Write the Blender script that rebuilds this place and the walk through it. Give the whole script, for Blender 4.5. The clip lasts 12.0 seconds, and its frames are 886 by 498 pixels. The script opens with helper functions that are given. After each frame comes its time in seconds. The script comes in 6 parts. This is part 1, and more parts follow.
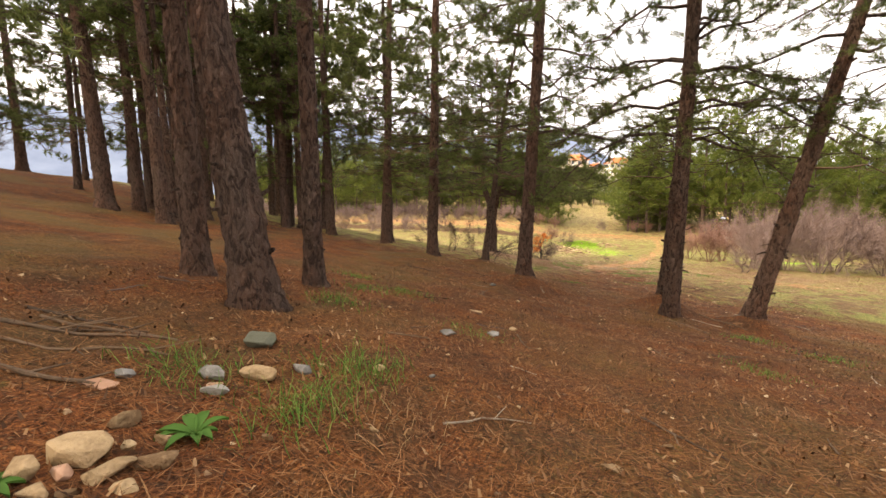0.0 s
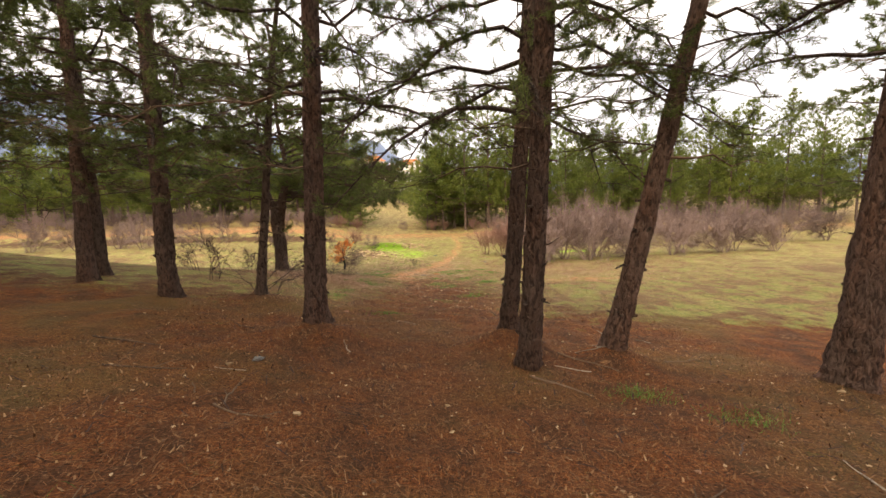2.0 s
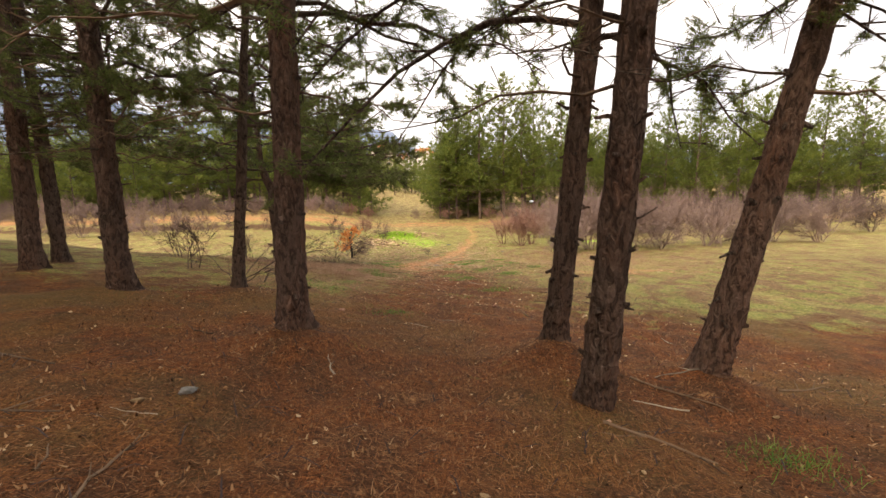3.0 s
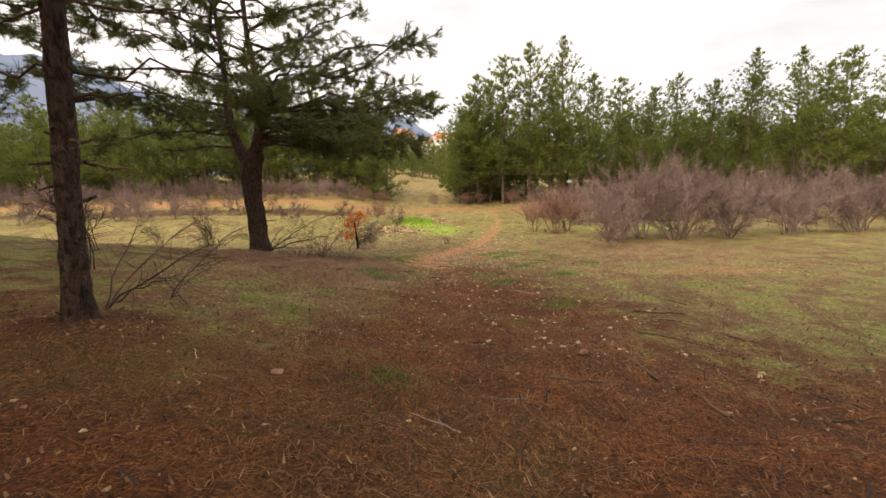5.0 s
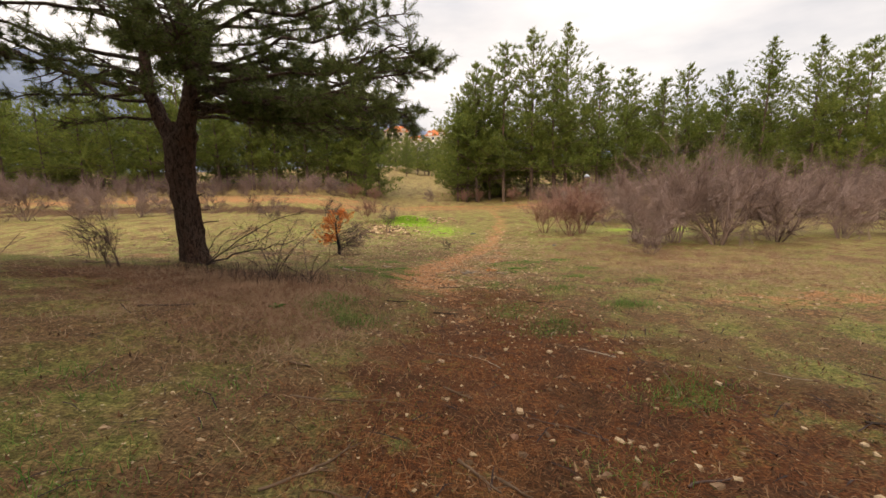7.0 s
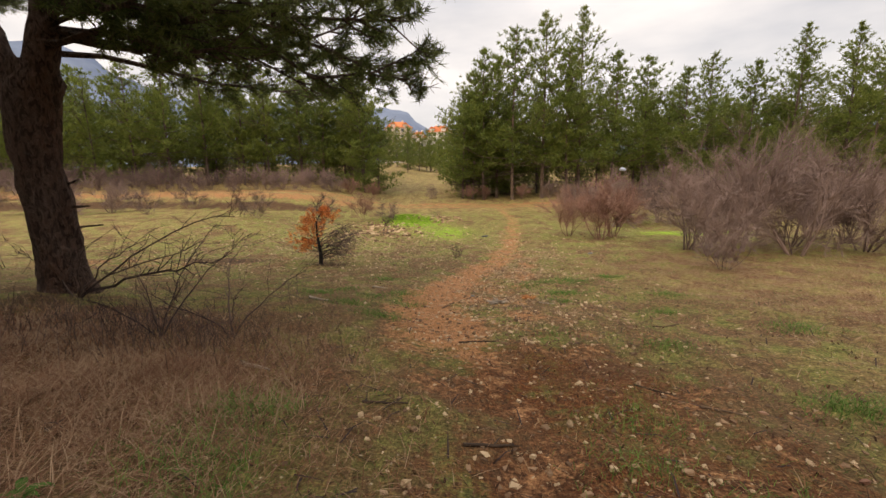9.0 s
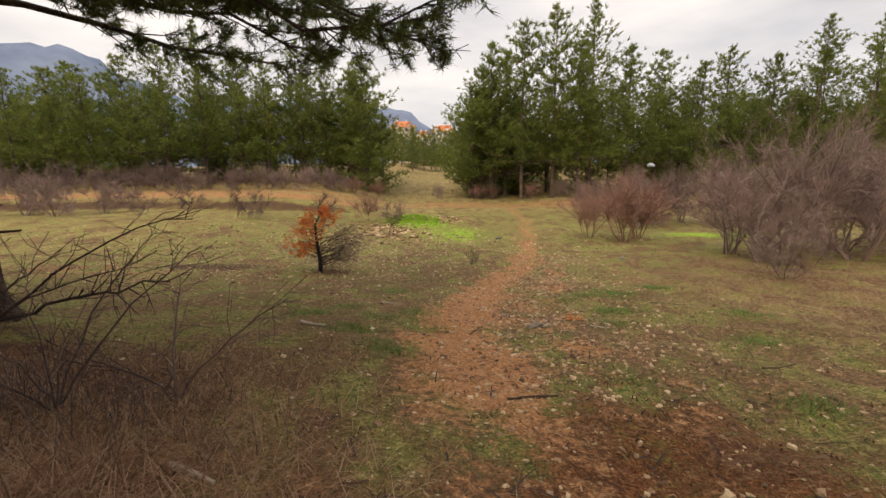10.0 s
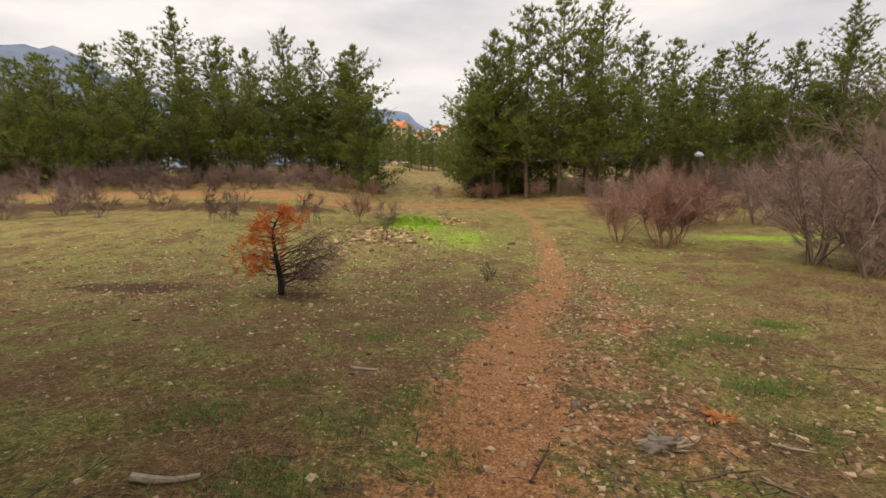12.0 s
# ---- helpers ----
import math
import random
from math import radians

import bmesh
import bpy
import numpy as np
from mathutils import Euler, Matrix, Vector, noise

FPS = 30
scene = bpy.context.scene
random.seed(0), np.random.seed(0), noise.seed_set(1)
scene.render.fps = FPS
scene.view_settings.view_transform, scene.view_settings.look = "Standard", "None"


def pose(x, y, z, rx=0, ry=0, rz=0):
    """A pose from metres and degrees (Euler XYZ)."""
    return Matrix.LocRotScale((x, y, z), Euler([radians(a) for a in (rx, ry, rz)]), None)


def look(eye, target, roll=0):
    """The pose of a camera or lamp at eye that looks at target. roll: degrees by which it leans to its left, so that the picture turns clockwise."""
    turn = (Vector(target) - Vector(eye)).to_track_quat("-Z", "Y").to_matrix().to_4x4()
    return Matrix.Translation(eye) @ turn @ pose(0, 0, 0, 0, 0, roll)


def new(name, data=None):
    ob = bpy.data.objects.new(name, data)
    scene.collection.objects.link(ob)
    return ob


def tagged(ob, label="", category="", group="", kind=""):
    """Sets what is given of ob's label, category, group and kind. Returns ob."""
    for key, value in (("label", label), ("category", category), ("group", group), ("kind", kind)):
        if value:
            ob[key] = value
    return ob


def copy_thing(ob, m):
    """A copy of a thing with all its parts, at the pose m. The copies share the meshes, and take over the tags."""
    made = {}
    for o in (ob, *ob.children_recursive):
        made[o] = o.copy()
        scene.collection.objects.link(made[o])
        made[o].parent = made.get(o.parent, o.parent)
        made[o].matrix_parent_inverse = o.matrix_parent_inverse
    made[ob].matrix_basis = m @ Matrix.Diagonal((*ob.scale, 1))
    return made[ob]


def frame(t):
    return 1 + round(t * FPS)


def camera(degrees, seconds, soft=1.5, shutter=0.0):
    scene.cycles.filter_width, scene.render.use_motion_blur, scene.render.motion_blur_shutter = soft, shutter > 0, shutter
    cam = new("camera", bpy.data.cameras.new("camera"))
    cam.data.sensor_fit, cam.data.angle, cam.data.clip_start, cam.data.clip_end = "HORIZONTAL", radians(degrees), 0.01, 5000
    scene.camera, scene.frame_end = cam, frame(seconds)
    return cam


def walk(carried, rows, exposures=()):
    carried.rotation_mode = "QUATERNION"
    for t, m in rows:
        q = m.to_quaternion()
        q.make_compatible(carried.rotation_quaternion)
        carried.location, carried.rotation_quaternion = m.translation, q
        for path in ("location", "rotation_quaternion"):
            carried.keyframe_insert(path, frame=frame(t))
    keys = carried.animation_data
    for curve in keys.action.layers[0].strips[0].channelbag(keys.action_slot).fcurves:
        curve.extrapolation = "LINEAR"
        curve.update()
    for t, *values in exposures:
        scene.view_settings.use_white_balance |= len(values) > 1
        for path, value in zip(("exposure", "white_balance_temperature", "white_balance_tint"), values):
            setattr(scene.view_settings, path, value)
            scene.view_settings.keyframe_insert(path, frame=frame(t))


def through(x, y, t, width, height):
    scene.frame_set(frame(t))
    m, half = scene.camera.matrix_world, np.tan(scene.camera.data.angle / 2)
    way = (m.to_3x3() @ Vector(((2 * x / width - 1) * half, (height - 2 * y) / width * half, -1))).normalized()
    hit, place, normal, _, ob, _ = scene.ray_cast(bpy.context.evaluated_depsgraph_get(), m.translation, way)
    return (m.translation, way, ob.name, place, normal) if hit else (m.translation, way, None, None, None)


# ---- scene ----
cam = camera(92.7, 12.0)
PATH = [
    (0, (0.518, 0.332, 1.482), (-0.265, 2.157, 1.244), 0.1),
    (0.5, (0.203, 1.126, 1.511), (-0.237, 3.062, 1.27), -0.3),
    (1, (0.086, 1.94, 1.566), (-0.005, 3.924, 1.33), -0.8),
    (1.5, (0.064, 2.685, 1.558), (0.128, 4.67, 1.322), -1.1),
    (2, (0.058, 3.483, 1.532), (0.161, 5.465, 1.289), -1.3),
    (2.5, (0.054, 4.228, 1.397), (0.151, 6.209, 1.14), -1.2),
    (3, (0.025, 5.1, 1.232), (0.069, 7.079, 0.945), -1.1),
    (3.5, (-0.063, 5.942, 1.114), (-0.096, 7.915, 0.788), -0.9),
    (3.7, (-0.078, 6.313, 1.049), (-0.132, 8.283, 0.706), -1.0),
    (5.5, (-0.16, 9.294, 0.756), (-0.194, 11.263, 0.409), -1.4),
    (6, (-0.246, 10.037, 0.702), (-0.27, 12.006, 0.354), -1.3),
    (6.5, (-0.303, 10.768, 0.628), (-0.323, 12.737, 0.279), -1.2),
    (7, (-0.344, 11.498, 0.568), (-0.36, 13.466, 0.212), -1.0),
    (9, (-0.613, 14.541, 0.338), (-0.633, 16.507, -0.03), -0.5),
    (9.5, (-0.729, 15.163, 0.277), (-0.765, 17.128, -0.091), -0.5),
    (10, (-0.901, 15.844, 0.219), (-0.938, 17.809, -0.149), -0.6),
    (10.5, (-1.027, 16.491, 0.202), (-1.056, 18.457, -0.164), -0.7),
    (11, (-1.059, 17.164, 0.117), (-1.067, 19.13, -0.249), -0.8),
    (11.5, (-1.044, 17.814, 0.043), (-1.037, 19.779, -0.331), -0.8),
    (12, (-1.105, 18.51, -0.051), (-1.131, 20.477, -0.415), -0.8),
]

EXPOSURES = [(0.0, 1.82, 8300, 16), (1.5, 1.5, 8200, 16), (3.5, 1.45, 8200, 16), (5.5, 1.03, 8000, 16), (7.0, 0.94, 8000, 16), (9.0, 0.8, 7900, 16), (12.0, 0.66, 7800, 15)]
walk(cam, [(t, look(eye, target, roll)) for t, eye, target, roll in PATH], EXPOSURES)

# ---- world and sun: overcast sky, one soft sun ----
SUN_EL, SUN_AZ = 38.0, 205.0
world = bpy.data.worlds.new("overcast_sky")
scene.world = world
world.use_nodes = True
wn, wl = world.node_tree.nodes, world.node_tree.links
wn.clear()
w_out = wn.new("ShaderNodeOutputWorld")
w_bg = wn.new("ShaderNodeBackground")
w_sky = wn.new("ShaderNodeTexSky")
w_sky.sky_type, w_sky.sun_disc = "NISHITA", False
w_sky.sun_elevation, w_sky.sun_rotation = radians(SUN_EL), radians(SUN_AZ)
w_geo = wn.new("ShaderNodeTexCoord")
w_map = wn.new("ShaderNodeMapping")
w_map.inputs["Scale"].default_value = (1.0, 1.0, 3.2)
w_noise = wn.new("ShaderNodeTexNoise")
w_noise.inputs["Scale"].default_value, w_noise.inputs["Detail"].default_value = 2.6, 6.0
w_noise.inputs["Roughness"].default_value = 0.5
w_ramp = wn.new("ShaderNodeValToRGB")
w_ramp.color_ramp.elements[0].position, w_ramp.color_ramp.elements[0].color = 0.32, (0.492, 0.548, 0.638, 1)
w_ramp.color_ramp.elements[1].position, w_ramp.color_ramp.elements[1].color = 0.66, (0.828, 0.865, 0.918, 1)
w_dim = wn.new("ShaderNodeMix")
w_dim.data_type, w_dim.blend_type = "RGBA", "MULTIPLY"
w_dim.inputs["Factor"].default_value = 1.0
w_dim.inputs["B"].default_value = (0.1, 0.1, 0.1, 1)
w_mix = wn.new("ShaderNodeMix")
w_mix.data_type = "RGBA"
w_mix.inputs["Factor"].default_value = 0.9
wl.new(w_geo.outputs["Generated"], w_map.inputs["Vector"])
wl.new(w_map.outputs["Vector"], w_noise.inputs["Vector"])
wl.new(w_noise.outputs["Fac"], w_ramp.inputs["Fac"])
wl.new(w_sky.outputs["Color"], w_dim.inputs["A"])
wl.new(w_dim.outputs["Result"], w_mix.inputs["A"])
wl.new(w_ramp.outputs["Color"], w_mix.inputs["B"])
# an overcast sky is brighter overhead than at the horizon
w_xyz = wn.new("ShaderNodeSeparateXYZ")
w_rise = wn.new("ShaderNodeMapRange")
for key, value in (("From Min", 0.3), ("From Max", 1.0), ("To Min", 1.0), ("To Max", 2.2)):
    w_rise.inputs[key].default_value = value
w_scale = wn.new("ShaderNodeVectorMath")
w_scale.operation = "SCALE"
wl.new(w_geo.outputs["Generated"], w_xyz.inputs["Vector"])
wl.new(w_xyz.outputs["Z"], w_rise.inputs["Value"])
wl.new(w_mix.outputs["Result"], w_scale.inputs[0])
wl.new(w_rise.outputs["Result"], w_scale.inputs["Scale"])
wl.new(w_scale.outputs["Vector"], w_bg.inputs["Color"])
w_bg.inputs["Strength"].default_value = 0.77
wl.new(w_bg.outputs["Background"], w_out.inputs["Surface"])

sun_data = bpy.data.lights.new("sun", "SUN")
sun_data.energy, sun_data.angle, sun_data.color = 1.1, radians(20), (1.0, 0.87, 0.66)
sun = new("sun", sun_data)
sun_dir = Vector((math.sin(radians(SUN_AZ)) * math.cos(radians(SUN_EL)), math.cos(radians(SUN_AZ)) * math.cos(radians(SUN_EL)), math.sin(radians(SUN_EL))))
sun.matrix_world = look(sun_dir * 60, (0, 0, 0))


# ---- materials ----
class Nodes:
    """A small writer of node materials."""

    def __init__(self, name, rough=0.9, spec=0.2):
        self.mat = bpy.data.materials.new(name)
        self.mat.use_nodes = True
        self.n, self.l = self.mat.node_tree.nodes, self.mat.node_tree.links
        self.bsdf = self.n["Principled BSDF"]
        self.bsdf.inputs["Roughness"].default_value = rough
        self.bsdf.inputs["Specular IOR Level"].default_value = spec

    def pos(self, scale=(1, 1, 1), local=False):
        m = self.n.new("ShaderNodeMapping")
        m.inputs["Scale"].default_value = scale
        if local:
            self.l.new(self.n.new("ShaderNodeTexCoord").outputs["Object"], m.inputs["Vector"])
        else:
            self.l.new(self.n.new("ShaderNodeNewGeometry").outputs["Position"], m.inputs["Vector"])
        return m.outputs["Vector"]

    def noise(self, vec, scale, detail=4.0, rough=0.55, warp=0.0):
        t = self.n.new("ShaderNodeTexNoise")
        t.inputs["Scale"].default_value, t.inputs["Detail"].default_value = scale, detail
        t.inputs["Roughness"].default_value, t.inputs["Distortion"].default_value = rough, warp
        self.l.new(vec, t.inputs["Vector"])
        return t.outputs["Fac"]

    def cells(self, vec, scale, feature="F1"):
        t = self.n.new("ShaderNodeTexVoronoi")
        t.feature = feature
        t.inputs["Scale"].default_value = scale
        self.l.new(vec, t.inputs["Vector"])
        return t.outputs["Distance"]

    def ramp(self, fac, *stops):
        r = self.n.new("ShaderNodeValToRGB")
        e = r.color_ramp.elements
        while len(e) < len(stops):
            e.new(0.5)
        for el, (p, c) in zip(e, stops):
            el.position = p
            el.color = (c, c, c, 1) if isinstance(c, (int, float)) else (*c, 1)
        self.l.new(fac, r.inputs["Fac"])
        return r.outputs["Color"]

    def mix(self, fac, a, b, blend="MIX"):
        m = self.n.new("ShaderNodeMix")
        m.data_type, m.blend_type = "RGBA", blend
        for key, v in (("Factor", fac), ("A", a), ("B", b)):
            if isinstance(v, (int, float)) and key == "Factor":
                m.inputs[key].default_value = v
            elif isinstance(v, tuple):
                m.inputs[key].default_value = (*v, 1)
            else:
                self.l.new(v, m.inputs[key])
        return m.outputs["Result"]

    def math(self, op, a, b=0.0, clamp=False):
        m = self.n.new("ShaderNodeMath")
        m.operation, m.use_clamp = op, clamp
        for i, v in enumerate((a, b)):
            if isinstance(v, (int, float)):
                m.inputs[i].default_value = v
            else:
                self.l.new(v, m.inputs[i])
        return m.outputs["Value"]

    def attr(self, name):
        a = self.n.new("ShaderNodeAttribute")
        a.attribute_name = name
        return a.outputs["Fac"]

    def island(self):
        return self.n.new("ShaderNodeNewGeometry").outputs["Random Per Island"]

    def object_random(self):
        return self.n.new("ShaderNodeObjectInfo").outputs["Random"]

    def done(self, color, bump=None, strength=0.5, distance=0.02, through=0.0):
        if isinstance(color, tuple):
            self.bsdf.inputs["Base Color"].default_value = (*color, 1)
        else:
            self.l.new(color, self.bsdf.inputs["Base Color"])
        if bump is not None:
            b = self.n.new("ShaderNodeBump")
            b.inputs["Strength"].default_value, b.inputs["Distance"].default_value = strength, distance
            self.l.new(bump, b.inputs["Height"])
            self.l.new(b.outputs["Normal"], self.bsdf.inputs["Normal"])
        if through:
            tr = self.n.new("ShaderNodeBsdfTranslucent")
            mx = self.n.new("ShaderNodeMixShader")
            mx.inputs["Fac"].default_value = through
            self.l.new(color, tr.inputs["Color"])
            self.l.new(self.bsdf.outputs["BSDF"], mx.inputs[1])
            self.l.new(tr.outputs["BSDF"], mx.inputs[2])
            self.l.new(mx.outputs["Shader"], self.n["Material Output"].inputs["Surface"])
        return self.mat


def bark_material(name, ridge, plate, red, scale=1.0):
    k = Nodes(name, 0.95, 0.1)
    p = k.pos((1, 1, 0.42), local=True)
    big = k.noise(k.pos((1, 1, 0.4), local=True), 3.0 * scale, 4, 0.6)
    crack = k.noise(p, 22 * scale, 5, 0.6, 0.9)
    flake = k.noise(k.pos((1, 1, 0.45), local=True), 34 * scale, 4, 0.6, 0.5)
    fine = k.noise(k.pos((1, 1, 0.6), local=True), 110 * scale, 3)
    col = k.mix(k.ramp(big, (0.38, 0.0), (0.62, 1.0)), plate, red)
    col = k.mix(k.ramp(flake, (0.42, 0.0), (0.7, 0.7)), col, tuple(min(1.0, c * 1.35) for c in plate))
    col = k.mix(k.ramp(crack, (0.4, 0.75), (0.52, 0.0)), col, ridge)
    col = k.mix(k.ramp(fine, (0.35, 0.0), (0.8, 0.4)), col, ridge)
    tint = k.mix(k.object_random(), (0.78, 0.79, 0.8), (1.08, 1.01, 0.97))
    col = k.mix(1.0, col, tint, "MULTIPLY")
    h = k.math("ADD", k.ramp(crack, (0.34, 0.0), (0.6, 1.0)), k.math("MULTIPLY", flake, 0.7))
    h = k.math("ADD", h, k.math("MULTIPLY", fine, 0.25))
    return k.done(col, h, 1.0, 0.05)


def leaf_material(name, dark, mid, light, through=0.25, patch=0.6):
    k = Nodes(name, 0.55, 0.25)
    a = k.noise(k.pos(), patch, 3)
    f = k.math("ADD", k.math("MULTIPLY", k.island(), 0.45), k.math("MULTIPLY", a, 0.6))
    f = k.math("ADD", f, k.math("MULTIPLY", k.math("SUBTRACT", k.object_random(), 0.5), 0.25))
    return k.done(k.ramp(f, (0.25, dark), (0.52, mid), (0.85, light)), through=through)


def plain_material(name, a, b, scale=6.0, rough=0.9, bump=0.3, fine=60.0, dist=0.01):
    k = Nodes(name, rough, 0.2)
    p = k.pos()
    n1, n2 = k.noise(p, scale, 5), k.noise(p, fine, 3)
    f = k.math("ADD", k.math("MULTIPLY", n1, 0.7), k.math("MULTIPLY", n2, 0.3))
    f = k.math("ADD", f, k.math("MULTIPLY", k.math("SUBTRACT", k.object_random(), 0.5), 0.5))
    return k.done(k.ramp(f, (0.3, a), (0.7, b)), n2, bump, dist)


def strand_material(name, *stops, through=0.0):
    k = Nodes(name, 0.8, 0.15)
    f = k.math("ADD", k.math("MULTIPLY", k.island(), 0.65), k.math("MULTIPLY", k.noise(k.pos(), 0.9, 3), 0.4))
    return k.done(k.ramp(f, *stops), through=through)


BARK = bark_material("pine_bark", (0.045, 0.03, 0.025), (0.158, 0.113, 0.094), (0.178, 0.1, 0.073))
# darker copy of the bark with shade put into its colours
BARK_DARK = bark_material("shade_tinted_pine_bark", (0.036, 0.027, 0.023), (0.135, 0.102, 0.086), (0.15, 0.1, 0.078))
BARK_FAR = bark_material("grey_pine_bark", (0.06, 0.047, 0.04), (0.16, 0.125, 0.105), (0.165, 0.115, 0.09), 0.5)
TWIG = plain_material("dry_twig_bark", (0.05, 0.034, 0.024), (0.16, 0.105, 0.068), 12)
NEEDLES = leaf_material("pine_needles", (0.045, 0.062, 0.02), (0.11, 0.14, 0.042), (0.21, 0.235, 0.075), 0.5, 0.9)
# paler, yellower copy: the far wood's brightness is put into the needle colour
NEEDLES_FAR = leaf_material("sunlight_tinted_pine_needles", (0.09, 0.125, 0.031), (0.158, 0.202, 0.045), (0.23, 0.258, 0.061), 0.5, 0.35)
NEEDLES_DEAD = leaf_material("dead_orange_needles", (0.36, 0.08, 0.016), (0.7, 0.19, 0.035), (0.8, 0.33, 0.09), 0.25, 3.0)
CHAR = plain_material("charred_bark", (0.008, 0.008, 0.009), (0.035, 0.03, 0.03), 14)
SHRUB = plain_material("mauve_shrub_bark", (0.12, 0.085, 0.075), (0.265, 0.188, 0.166), 3.0)
SHRUB_RED = plain_material("reddish_shrub_bark", (0.14, 0.075, 0.056), (0.29, 0.165, 0.13), 3.0)
SHRUB_DARK = plain_material("dark_shrub_bark", (0.04, 0.027, 0.025), (0.12, 0.082, 0.07), 4.0)
STONE = plain_material("ochre_limestone", (0.14, 0.085, 0.046), (0.42, 0.3, 0.175), 9.0, 0.92, 0.7, 55, 0.02)
STONE_GREY = plain_material("grey_limestone", (0.095, 0.091, 0.085), (0.26, 0.248, 0.23), 9.0, 0.92, 0.7, 55, 0.02)
STONE_MOSS = plain_material("mossy_dark_stone", (0.024, 0.028, 0.019), (0.105, 0.108, 0.08), 8.0, 0.95, 0.7, 55, 0.02)
STONE_RED = plain_material("reddish_stone", (0.2, 0.1, 0.065), (0.42, 0.25, 0.17), 8.0, 0.9, 0.5, 45)
WOOD_GREY = plain_material("weathered_wood", (0.14, 0.11, 0.085), (0.36, 0.3, 0.23), 9.0, 0.85, 0.5, 80)
ROT = plain_material("rotten_orange_wood", (0.25, 0.09, 0.03), (0.5, 0.22, 0.08), 9.0, 0.9, 0.6, 50)
LITTER = strand_material("fallen_needles", (0.2, (0.035, 0.016, 0.009)), (0.45, (0.104, 0.039, 0.015)), (0.65, (0.185, 0.074, 0.028)), (0.9, (0.28, 0.142, 0.064)))
GRASS = strand_material("green_grass", (0.2, (0.045, 0.07, 0.018)), (0.55, (0.105, 0.145, 0.036)), (0.9, (0.21, 0.23, 0.07)), through=0.25)
GRASS_LUSH = strand_material("lush_grass", (0.2, (0.04, 0.1, 0.018)), (0.55, (0.085, 0.19, 0.035)), (0.9, (0.19, 0.29, 0.07)), through=0.3)
GRASS_BRIGHT = strand_material("fresh_grass", (0.2, (0.1, 0.2, 0.02)), (0.55, (0.2, 0.36, 0.035)), (0.9, (0.33, 0.48, 0.07)), through=0.3)
GRASS_DRY = strand_material("dry_grass", (0.2, (0.11, 0.064, 0.034)), (0.55, (0.24, 0.15, 0.078)), (0.9, (0.42, 0.31, 0.17)), through=0.2)
GRASS_RED = strand_material("matted_russet_grass", (0.2, (0.12, 0.055, 0.03)), (0.55, (0.24, 0.132, 0.078)), (0.9, (0.44, 0.31, 0.2)), through=0.15)
FLAKES = strand_material("bark_flakes", (0.2, (0.04, 0.02, 0.012)), (0.5, (0.13, 0.062, 0.03)), (0.75, (0.23, 0.12, 0.056)), (0.95, (0.4, 0.27, 0.16)))
HERB = strand_material("broad_green_leaf", (0.2, (0.03, 0.08, 0.02)), (0.8, (0.09, 0.2, 0.04)), through=0.3)
PLASTIC = plain_material("pale_plastic_film", (0.2, 0.25, 0.33), (0.36, 0.41, 0.48), 5.0, 0.4, 0.2)
WALL_CREAM = plain_material("cream_render", (0.52, 0.45, 0.38), (0.66, 0.58, 0.5), 0.4, 0.9, 0.1, 4)
WALL_WHITE = plain_material("white_render", (0.62, 0.6, 0.58), (0.78, 0.76, 0.73), 0.4, 0.9, 0.1, 4)
ROOF = plain_material("orange_roof_tiles", (0.4, 0.11, 0.045), (0.58, 0.2, 0.085), 1.2, 0.85, 0.3, 6)
PANE = Nodes("dark_window_glass", 0.08, 0.5).done((0.06, 0.07, 0.085))


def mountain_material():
    k = Nodes("haze_tinted_forested_mountain", 1.0, 0.0)
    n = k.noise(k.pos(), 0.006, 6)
    # the haze of distance is put into this blue base colour
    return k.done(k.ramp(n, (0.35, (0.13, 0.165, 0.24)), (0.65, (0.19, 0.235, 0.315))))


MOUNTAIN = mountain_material()


